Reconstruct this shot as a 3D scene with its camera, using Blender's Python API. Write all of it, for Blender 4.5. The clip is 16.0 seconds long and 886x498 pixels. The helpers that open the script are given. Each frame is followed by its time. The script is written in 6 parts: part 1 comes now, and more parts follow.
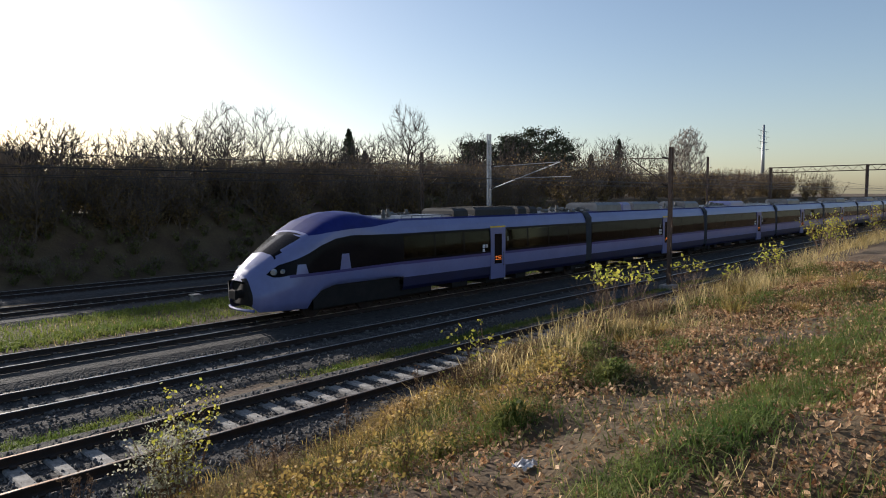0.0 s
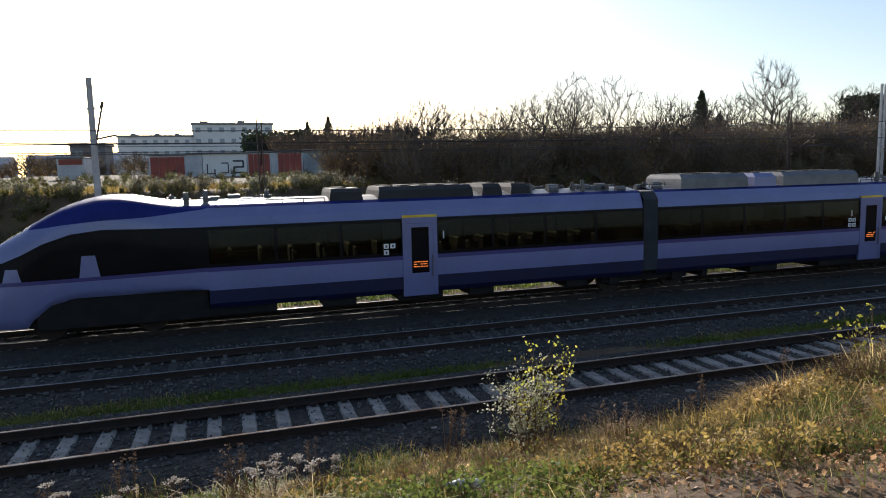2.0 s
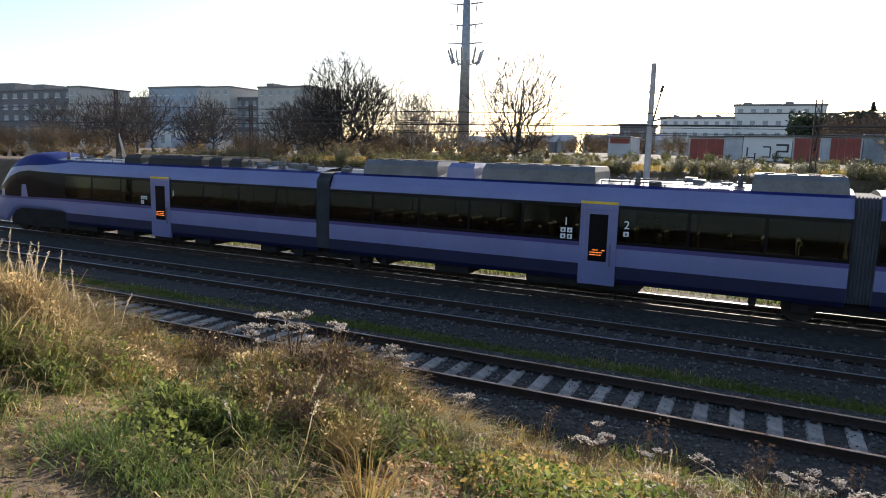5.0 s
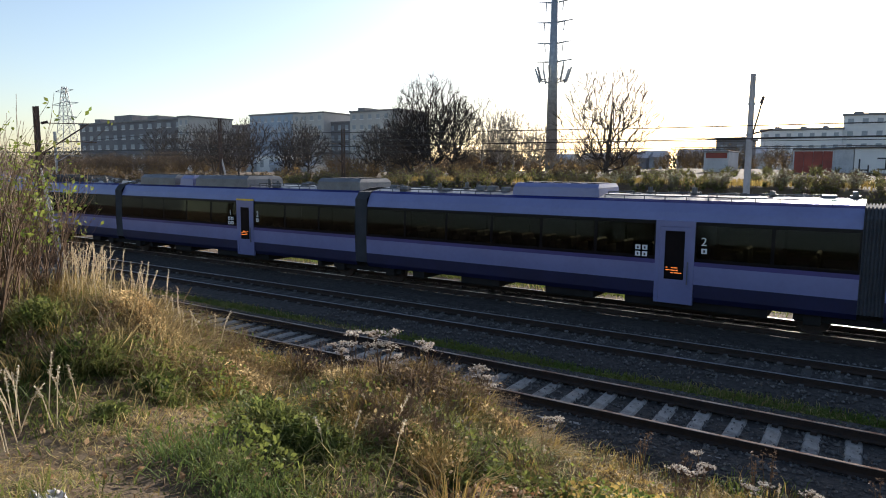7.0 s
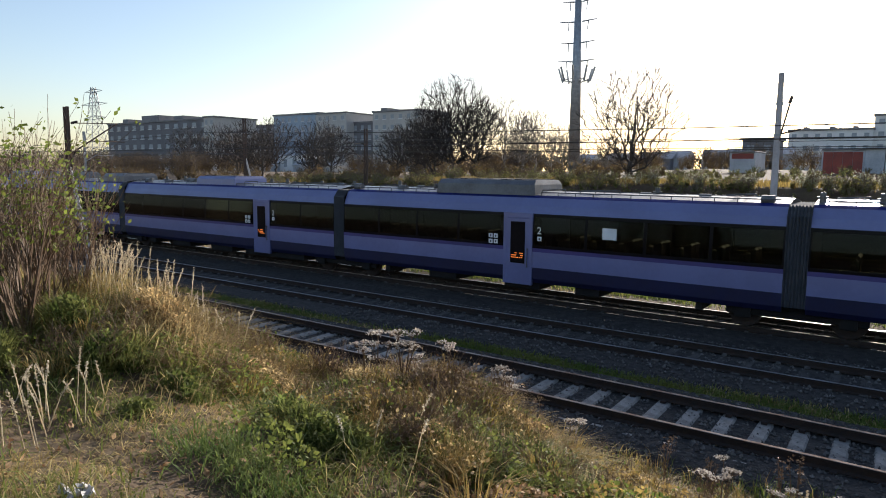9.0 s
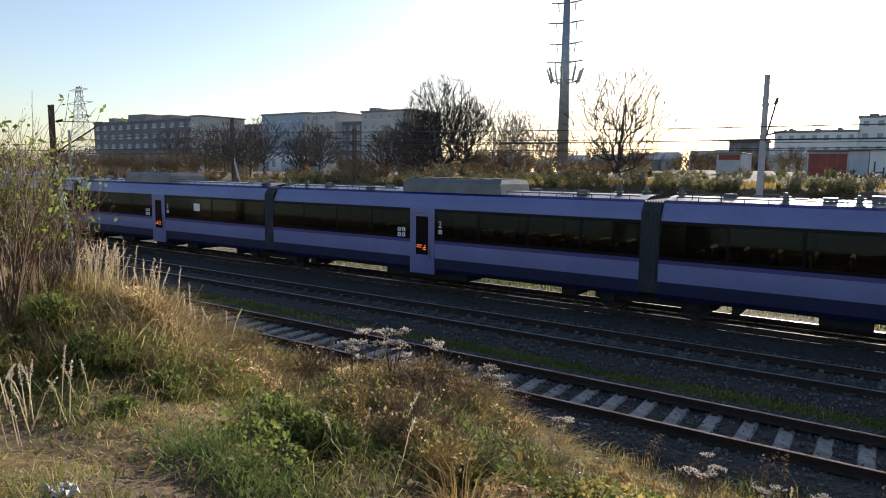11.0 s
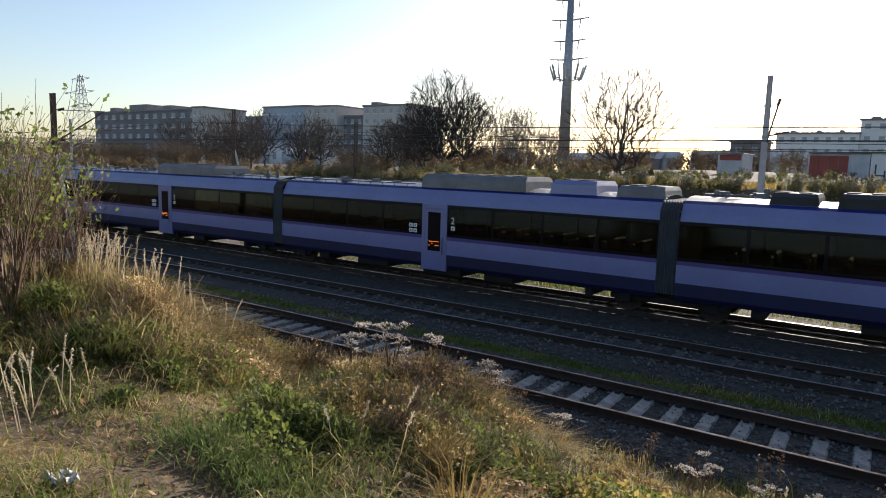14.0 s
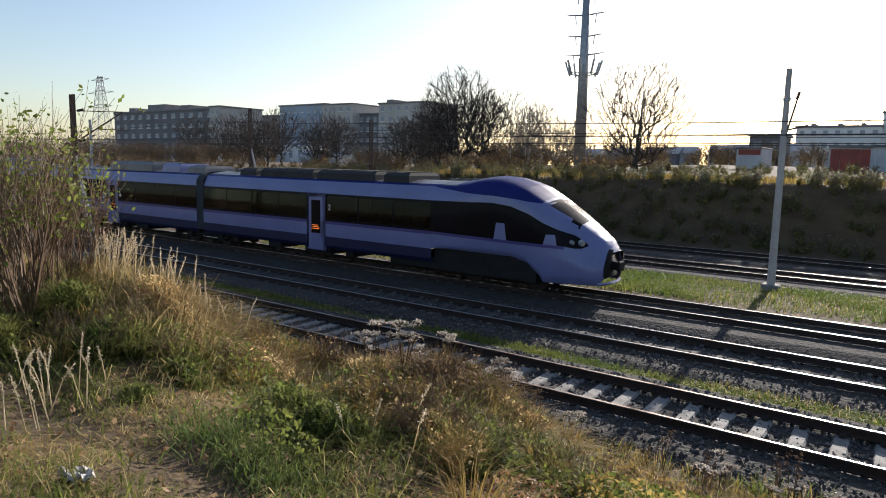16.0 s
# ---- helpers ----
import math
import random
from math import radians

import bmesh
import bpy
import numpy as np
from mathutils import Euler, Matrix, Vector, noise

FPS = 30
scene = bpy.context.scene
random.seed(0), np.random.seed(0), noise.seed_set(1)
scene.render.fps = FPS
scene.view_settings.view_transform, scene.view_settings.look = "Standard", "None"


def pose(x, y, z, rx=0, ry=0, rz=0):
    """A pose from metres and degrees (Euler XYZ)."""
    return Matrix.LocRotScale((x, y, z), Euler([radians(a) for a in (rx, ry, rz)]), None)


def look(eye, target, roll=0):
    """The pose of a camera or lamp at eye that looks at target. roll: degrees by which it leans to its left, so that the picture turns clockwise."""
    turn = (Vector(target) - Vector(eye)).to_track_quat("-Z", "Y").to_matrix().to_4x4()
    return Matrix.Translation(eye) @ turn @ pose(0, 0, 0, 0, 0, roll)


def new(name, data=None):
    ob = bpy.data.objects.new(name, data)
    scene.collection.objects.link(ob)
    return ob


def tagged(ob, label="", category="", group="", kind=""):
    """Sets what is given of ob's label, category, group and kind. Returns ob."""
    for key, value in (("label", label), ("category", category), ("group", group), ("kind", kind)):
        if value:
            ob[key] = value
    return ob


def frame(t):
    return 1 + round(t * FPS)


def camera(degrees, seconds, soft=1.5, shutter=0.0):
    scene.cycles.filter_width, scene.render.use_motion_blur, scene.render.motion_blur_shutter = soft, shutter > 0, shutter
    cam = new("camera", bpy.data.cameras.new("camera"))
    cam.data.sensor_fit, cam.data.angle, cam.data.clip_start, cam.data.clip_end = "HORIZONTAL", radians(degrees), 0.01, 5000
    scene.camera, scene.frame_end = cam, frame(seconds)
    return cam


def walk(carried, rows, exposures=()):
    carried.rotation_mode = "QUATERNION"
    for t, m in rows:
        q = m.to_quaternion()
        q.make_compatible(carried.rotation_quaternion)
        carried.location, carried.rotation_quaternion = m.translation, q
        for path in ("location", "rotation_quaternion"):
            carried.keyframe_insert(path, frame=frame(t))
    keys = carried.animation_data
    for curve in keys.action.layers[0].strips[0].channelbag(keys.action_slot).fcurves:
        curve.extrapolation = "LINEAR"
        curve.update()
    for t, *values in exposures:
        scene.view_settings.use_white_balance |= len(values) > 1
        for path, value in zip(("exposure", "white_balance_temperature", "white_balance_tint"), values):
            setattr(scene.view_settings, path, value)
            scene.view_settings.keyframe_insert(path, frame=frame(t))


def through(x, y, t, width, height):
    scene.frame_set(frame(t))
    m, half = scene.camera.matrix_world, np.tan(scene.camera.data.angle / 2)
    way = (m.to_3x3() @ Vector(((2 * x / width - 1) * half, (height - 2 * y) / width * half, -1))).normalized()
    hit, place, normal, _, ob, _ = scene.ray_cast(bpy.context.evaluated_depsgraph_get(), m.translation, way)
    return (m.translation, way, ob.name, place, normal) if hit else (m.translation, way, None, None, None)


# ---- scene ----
cam = camera(67.9, 16.0, 1.0)
PATH = [
    (0, -1.582, -11.272, 4.347, -46.75, -4.47, 0.36),
    (0.5, -1.636, -11.234, 4.308, -40.08, -5.40, 0.64),
    (1, -1.686, -11.137, 4.290, -32.36, -6.01, 0.78),
    (1.5, -1.734, -11.130, 4.274, -24.91, -6.94, 1.42),
    (2, -1.779, -11.155, 4.310, -17.68, -6.77, 1.27),
    (2.5, -1.837, -11.150, 4.303, -9.22, -7.14, 0.83),
    (3, -1.966, -11.165, 4.274, -1.32, -7.38, 0.98),
    (3.5, -2.028, -11.118, 4.260, 5.69, -8.59, 0.24),
    (4, -2.142, -11.228, 4.277, 13.69, -8.81, 0.32),
    (4.5, -2.221, -11.243, 4.325, 20.41, -9.16, -1.29),
    (5, -2.239, -11.269, 4.329, 26.11, -8.41, -1.48),
    (7.5, -2.271, -11.220, 4.318, 33.98, -6.77, -0.27),
    (8, -2.284, -11.219, 4.311, 34.49, -6.64, -0.23),
    (8.5, -2.275, -11.222, 4.318, 35.17, -6.79, -0.35),
    (9, -2.273, -11.226, 4.322, 35.54, -6.87, -0.50),
    (9.5, -2.257, -11.222, 4.324, 34.75, -6.81, -0.34),
    (12, -2.265, -11.240, 4.292, 34.52, -6.87, -0.83),
    (12.5, -2.264, -11.247, 4.294, 34.49, -7.06, -1.05),
    (13, -2.267, -11.248, 4.296, 34.72, -7.16, -1.53),
    (13.5, -2.269, -11.249, 4.297, 34.52, -7.16, -1.65),
    (14, -2.267, -11.249, 4.300, 34.65, -7.22, -1.66),
    (14.5, -2.283, -11.242, 4.293, 34.54, -7.08, -1.35),
    (15, -2.260, -11.232, 4.295, 34.79, -7.16, -1.14),
    (15.5, -2.249, -11.224, 4.295, 35.43, -7.24, -0.92),
    (16, -2.239, -11.218, 4.306, 36.01, -7.51, -1.19),
]
walk(cam, [(t, pose(x, y, z, 90 + pitch, roll, yaw)) for t, x, y, z, yaw, pitch, roll in PATH], [(t, e, 6380, 13) for t, e in ((0.0, 0.38), (0.5, 0.22), (1.0, 0.28), (1.5, 0.38), (2.0, 0.62), (2.5, 0.58), (3.5, 0.64), (4.0, 0.84), (4.5, 1.0), (5.0, 1.0), (7.5, 0.74), (13.0, 0.74), (16.0, 0.6))])

# ---- light ----
SUN_ELEV, SUN_AZ = 21.0, -2.0   # degrees; azimuth from +y towards +x
world = bpy.data.worlds.new("world")
scene.world = world
world.use_nodes = True
wn = world.node_tree
sky = wn.nodes.new("ShaderNodeTexSky")
sky.sky_type = "NISHITA"
sky.sun_disc = False
sky.sun_elevation, sky.sun_rotation = radians(SUN_ELEV), radians(SUN_AZ)
sky.air_density, sky.dust_density, sky.ozone_density = 1.0, 1.1, 1.2
wn.links.new(sky.outputs[0], wn.nodes["Background"].inputs[0])
wn.nodes["Background"].inputs[1].default_value = 0.108
sun_data = bpy.data.lights.new("sun", "SUN")
sun_data.energy, sun_data.angle, sun_data.color = 5.0, radians(0.53), (1.0, 0.93, 0.82)
sun = new("sun", sun_data)
sa, se = radians(SUN_AZ), radians(SUN_ELEV)
sun_from = Vector((math.sin(sa) * math.cos(se), math.cos(sa) * math.cos(se), math.sin(se)))
sun.matrix_world = look(sun_from * 100, (0, 0, 0))

# ---- materials ----
def mat(name, base, rough=0.7, metal=0.0, alt=None, scale=3.0, mix=0.6, bump=0.0, bscale=30.0, emit=None, power=0.0, detail=6.0, rnd=0.0, coat=0.0, trans=0.0):
    """A procedural surface: two colours mixed by noise at two scales, fine relief, and a shade that varies from piece to piece."""
    m = bpy.data.materials.new(name)
    m.use_nodes = True
    t = m.node_tree
    b = t.nodes["Principled BSDF"]
    b.inputs["Base Color"].default_value = (*base, 1)
    b.inputs["Roughness"].default_value = rough
    b.inputs["Metallic"].default_value = metal
    b.inputs["Coat Weight"].default_value = coat
    b.inputs["Transmission Weight"].default_value = trans
    if alt:
        co = t.nodes.new("ShaderNodeTexCoord")
        n1 = t.nodes.new("ShaderNodeTexNoise")
        n2 = t.nodes.new("ShaderNodeTexNoise")
        n1.inputs["Scale"].default_value, n1.inputs["Detail"].default_value = scale, detail
        n2.inputs["Scale"].default_value, n2.inputs["Detail"].default_value = scale * 9.0, 3.0
        t.links.new(co.outputs["Object"], n1.inputs["Vector"])
        t.links.new(co.outputs["Object"], n2.inputs["Vector"])
        add = t.nodes.new("ShaderNodeMath")
        add.operation = "MULTIPLY_ADD"
        add.inputs[1].default_value = 0.45
        t.links.new(n2.outputs["Fac"], add.inputs[0])
        t.links.new(n1.outputs["Fac"], add.inputs[2])
        ramp = t.nodes.new("ShaderNodeMapRange")
        ramp.inputs["From Min"].default_value, ramp.inputs["From Max"].default_value = 0.72 - mix * 0.25, 0.72 + mix * 0.25
        t.links.new(add.outputs[0], ramp.inputs["Value"])
        mx = t.nodes.new("ShaderNodeMix")
        mx.data_type = "RGBA"
        mx.inputs["A"].default_value, mx.inputs["B"].default_value = (*base, 1), (*alt, 1)
        t.links.new(ramp.outputs[0], mx.inputs["Factor"])
        out = mx.outputs["Result"]
        if rnd:
            geo = t.nodes.new("ShaderNodeNewGeometry")
            oi = t.nodes.new("ShaderNodeObjectInfo")
            sm = t.nodes.new("ShaderNodeMath")
            sm.operation = "ADD"
            t.links.new(geo.outputs["Random Per Island"], sm.inputs[0])
            t.links.new(oi.outputs["Random"], sm.inputs[1])
            mr = t.nodes.new("ShaderNodeMapRange")
            mr.inputs["From Max"].default_value = 2.0
            mr.inputs["To Min"].default_value, mr.inputs["To Max"].default_value = 1 - rnd, 1 + rnd
            t.links.new(sm.outputs[0], mr.inputs["Value"])
            hv = t.nodes.new("ShaderNodeHueSaturation")
            t.links.new(mr.outputs[0], hv.inputs["Value"])
            t.links.new(out, hv.inputs["Color"])
            out = hv.outputs["Color"]
        t.links.new(out, b.inputs["Base Color"])
    if bump:
        co2 = t.nodes.new("ShaderNodeTexCoord")
        nb = t.nodes.new("ShaderNodeTexNoise")
        nb.inputs["Scale"].default_value, nb.inputs["Detail"].default_value = bscale, 5.0
        t.links.new(co2.outputs["Object"], nb.inputs["Vector"])
        bp = t.nodes.new("ShaderNodeBump")
        bp.inputs["Strength"].default_value, bp.inputs["Distance"].default_value = bump, 0.05
        t.links.new(nb.outputs["Fac"], bp.inputs["Height"])
        t.links.new(bp.outputs["Normal"], b.inputs["Normal"])
    if emit:
        b.inputs["Emission Color"].default_value = (*emit, 1)
        b.inputs["Emission Strength"].default_value = power
    return m


def leafy(name, base, alt, rnd=0.35, through=0.35, scale=2.0):
    """A thin leaf or blade that lets part of the light through."""
    m = mat(name, base, 0.6, alt=alt, scale=scale, rnd=rnd)
    t = m.node_tree
    b = t.nodes["Principled BSDF"]
    b.inputs["Specular IOR Level"].default_value = 0.2
    tr = t.nodes.new("ShaderNodeBsdfTranslucent")
    src = b.inputs["Base Color"].links[0].from_socket
    t.links.new(src, tr.inputs["Color"])
    ms = t.nodes.new("ShaderNodeMixShader")
    ms.inputs[0].default_value = through
    t.links.new(b.outputs[0], ms.inputs[1])
    t.links.new(tr.outputs[0], ms.inputs[2])
    t.links.new(ms.outputs[0], t.nodes["Material Output"].inputs[0])
    return m


def tinted(name, tint, gloss=0.1):
    """Dark tinted glass: what is behind shows through its tint, with a mirror gloss."""
    m = bpy.data.materials.new(name)
    m.use_nodes = True
    t = m.node_tree
    t.nodes.remove(t.nodes["Principled BSDF"])
    a = t.nodes.new("ShaderNodeBsdfTransparent")
    a.inputs[0].default_value = (*tint, 1)
    g = t.nodes.new("ShaderNodeBsdfGlossy")
    g.inputs["Roughness"].default_value = 0.03
    g.inputs["Color"].default_value = (0.65, 0.7, 0.8, 1)
    f = t.nodes.new("ShaderNodeFresnel")
    f.inputs[0].default_value = 1.22
    s = t.nodes.new("ShaderNodeMixShader")
    t.links.new(f.outputs[0], s.inputs[0])
    t.links.new(a.outputs[0], s.inputs[1])
    t.links.new(g.outputs[0], s.inputs[2])
    t.links.new(s.outputs[0], t.nodes["Material Output"].inputs[0])
    return m


M_SOIL = mat("soil_and_turf", (0.075, 0.044, 0.024), 0.95, alt=(0.11, 0.075, 0.036), scale=0.9, bump=0.8, bscale=9.0)
M_BALLAST = mat("ballast", (0.018, 0.016, 0.015), 0.95, alt=(0.055, 0.049, 0.044), scale=6.0, mix=0.8, bump=1.0, bscale=14.0)
M_STONE = mat("ballast_stone", (0.045, 0.041, 0.039), 0.85, alt=(0.15, 0.14, 0.13), scale=5.0, rnd=0.5)
M_CONC = mat("sleeper_concrete", (0.31, 0.295, 0.27), 0.85, alt=(0.17, 0.155, 0.14), scale=4.0, bump=0.25, bscale=40.0, rnd=0.3)
M_SLDARK = mat("oily_sleeper", (0.04, 0.035, 0.031), 0.9, alt=(0.075, 0.067, 0.06), scale=2.0, rnd=0.4)
M_RUST = mat("rail_rust", (0.045, 0.028, 0.020), 0.85, 0.1, alt=(0.028, 0.020, 0.016), scale=6.0, bump=0.2)
M_STEEL = mat("rail_head", (0.55, 0.54, 0.52), 0.28, 1.0, alt=(0.42, 0.38, 0.34), scale=1.5)
M_HEADRUST = mat("rail_head_dull", (0.42, 0.36, 0.30), 0.42, 0.9, alt=(0.22, 0.13, 0.08), scale=1.2)
# White bodywork; the bluish shade of its sunless side is put into this colour.
M_WHITE_SHADED = mat("train_white", (0.150, 0.172, 0.355), 0.35, alt=(0.132, 0.148, 0.305), scale=0.8, coat=0.25)
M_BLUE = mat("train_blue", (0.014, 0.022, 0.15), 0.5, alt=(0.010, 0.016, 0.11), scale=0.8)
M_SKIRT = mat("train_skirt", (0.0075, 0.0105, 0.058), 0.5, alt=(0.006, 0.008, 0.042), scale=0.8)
M_BLUE.node_tree.nodes["Principled BSDF"].inputs["Specular IOR Level"].default_value = 0.12
M_LINE = mat("train_violet", (0.045, 0.035, 0.18), 0.4, alt=(0.035, 0.03, 0.14), scale=1.0)
M_BLACK = mat("train_black", (0.006, 0.006, 0.008), 0.22, alt=(0.010, 0.009, 0.011), scale=1.0)
M_BLACK.node_tree.nodes["Principled BSDF"].inputs["Specular IOR Level"].default_value = 0.06
M_GREYG = mat("gangway_grey", (0.075, 0.08, 0.095), 0.75, alt=(0.05, 0.055, 0.065), scale=2.0)
M_ROOFG = mat("roof_grey", (0.13, 0.135, 0.15), 0.38, alt=(0.085, 0.085, 0.095), scale=1.5, bump=0.1)
M_APPAR = mat("roof_apparatus_grey", (0.07, 0.07, 0.075), 0.5, 0.2, alt=(0.14, 0.135, 0.13), scale=3.0)
M_ROOFD = mat("roof_dark", (0.022, 0.022, 0.025), 0.75, alt=(0.014, 0.014, 0.016), scale=1.5)
M_UNDER = mat("underframe", (0.007, 0.0065, 0.0065), 0.95, alt=(0.014, 0.012, 0.011), scale=3.0)
M_YELLOW = mat("yellow_strip", (0.75, 0.50, 0.04), 0.5, alt=(0.62, 0.4, 0.03), scale=3.0)
M_GLASS = tinted("train_glass", (0.36, 0.36, 0.28))
M_LED = mat("led_amber", (0.3, 0.06, 0.01), 0.5, emit=(1.0, 0.24, 0.04), power=0.75)
M_SIGN = mat("sign_white", (0.75, 0.76, 0.78), 0.5, alt=(0.65, 0.66, 0.68), scale=4.0)
M_SEAT = mat("seat_cloth", (0.02, 0.024, 0.05), 0.9, alt=(0.03, 0.032, 0.055), scale=6.0)
M_INNER = mat("inner_lining", (0.30, 0.29, 0.25), 0.7, alt=(0.24, 0.23, 0.2), scale=2.0)
M_POLE = mat("mast_concrete", (0.46, 0.43, 0.41), 0.8, alt=(0.36, 0.33, 0.31), scale=1.5, bump=0.15)
M_MASTB = mat("mast_rusty_steel", (0.12, 0.075, 0.055), 0.75, 0.3, alt=(0.07, 0.05, 0.042), scale=2.0)
M_GALV = mat("galvanised", (0.42, 0.43, 0.44), 0.5, 0.6, alt=(0.3, 0.31, 0.32), scale=2.0)
M_WIRE = mat("wire", (0.06, 0.05, 0.045), 0.5, 0.6, alt=(0.09, 0.08, 0.07), scale=0.2)
M_BARK = mat("bark", (0.085, 0.068, 0.055), 0.95, alt=(0.05, 0.042, 0.036), scale=4.0, rnd=0.3)
M_BIRCH = mat("pale_bark", (0.34, 0.31, 0.27), 0.9, alt=(0.16, 0.13, 0.11), scale=3.0, rnd=0.3)
M_BRUSH = mat("brushwood", (0.16, 0.115, 0.085), 0.95, alt=(0.10, 0.075, 0.058), scale=0.4, rnd=0.5)
M_TWIG = mat("twigs", (0.055, 0.043, 0.036), 0.95, alt=(0.036, 0.029, 0.025), scale=0.4, rnd=0.5)
M_CONIF = leafy("needles", (0.028, 0.042, 0.022), (0.05, 0.062, 0.028), through=0.12)
M_DRY = leafy("dry_grass", (0.38, 0.28, 0.11), (0.56, 0.45, 0.22), 0.6, 0.6, 0.8)
M_VERGE = leafy("verge_grass", (0.105, 0.155, 0.028), (0.18, 0.20, 0.045), 0.4, 0.5, 0.5)
M_GREEN = leafy("green_grass", (0.095, 0.135, 0.030), (0.19, 0.20, 0.05), 0.5, 0.5, 0.8)
M_OCHRE = leafy("ochre_weeds", (0.38, 0.28, 0.085), (0.27, 0.18, 0.06), 0.55, 0.5, 0.9)
M_DEADST = leafy("dead_stems", (0.22, 0.145, 0.09), (0.14, 0.09, 0.06), 0.4, 0.2, 1.0)
M_LEAFY = leafy("yellow_green_leaves", (0.33, 0.36, 0.06), (0.52, 0.45, 0.08), 0.4, 0.5)
M_LEAFB = leafy("thicket_leaves", (0.14, 0.20, 0.04), (0.25, 0.27, 0.06), 0.4, 0.5)
M_PLUME = leafy("reed_plumes", (0.70, 0.62, 0.47), (0.55, 0.45, 0.31), 0.3, 0.55, 4.0)
M_HEAPG = leafy("weed_clump_green", (0.10, 0.14, 0.032), (0.26, 0.26, 0.085), 0.6, 0.58, 2.5)
M_HEAPT = leafy("weed_clump_tan", (0.56, 0.44, 0.23), (0.33, 0.22, 0.10), 0.7, 0.6, 2.5)
M_HEAPB = leafy("weed_clump_brown", (0.19, 0.125, 0.08), (0.32, 0.23, 0.14), 0.6, 0.45, 2.5)
M_LEAFG = leafy("grey_fluff_leaves", (0.68, 0.64, 0.52), (0.40, 0.42, 0.22), 0.4, 0.45, 4.0)
M_LEAFF = leafy("fallen_leaves", (0.62, 0.42, 0.24), (0.22, 0.10, 0.045), 0.85, 0.3, 9.0)
M_LUSH = leafy("lush_grass", (0.085, 0.135, 0.03), (0.19, 0.22, 0.065), 0.4, 0.5, 1.5)
M_UMBEL = leafy("dry_umbels", (0.66, 0.60, 0.52), (0.42, 0.35, 0.28), 0.35, 0.4, 8.0)
M_SHRUB = leafy("autumn_shrub_leaves", (0.19, 0.14, 0.065), (0.27, 0.18, 0.08), 0.6, 0.5, 0.15)
M_SHRUBG = leafy("olive_shrub_leaves", (0.12, 0.13, 0.04), (0.19, 0.17, 0.06), 0.5, 0.45, 0.2)
M_PLASTIC = mat("clear_plastic", (0.78, 0.80, 0.82), 0.18, alt=(0.66, 0.68, 0.7), scale=6.0, trans=0.35)
M_PAPER = mat("pale_litter", (0.60, 0.58, 0.57), 0.7, alt=(0.40, 0.37, 0.36), scale=9.0, bump=0.3)
M_WALLA = mat("render_dark", (0.21, 0.20, 0.205), 0.9, alt=(0.16, 0.15, 0.155), scale=0.12)
M_WALLB = mat("render_blue_grey", (0.33, 0.41, 0.50), 0.9, alt=(0.27, 0.34, 0.42), scale=0.1)
M_WALLC = mat("render_warm", (0.52, 0.49, 0.45), 0.9, alt=(0.44, 0.41, 0.38), scale=0.1)
M_WALLD = mat("render_pale", (0.78, 0.76, 0.73), 0.9, alt=(0.7, 0.68, 0.66), scale=0.1)
M_PANE = mat("far_pane", (0.28, 0.30, 0.32), 0.3, alt=(0.34, 0.36, 0.38), scale=0.5)
M_ROOFT = mat("far_roof", (0.20, 0.19, 0.19), 0.8, alt=(0.26, 0.24, 0.23), scale=0.5)
M_RED = mat("garage_red", (0.36, 0.075, 0.05), 0.7, alt=(0.24, 0.06, 0.045), scale=1.0)
M_TEAL = mat("weathered_teal_wall", (0.30, 0.35, 0.36), 0.85, alt=(0.22, 0.21, 0.22), scale=0.5)
M_GWALL = mat("garage_wall", (0.55, 0.55, 0.56), 0.85, alt=(0.4, 0.41, 0.43), scale=0.6)
M_PAINT = mat("black_paint", (0.03, 0.03, 0.035), 0.6, alt=(0.05, 0.05, 0.055), scale=2.0)

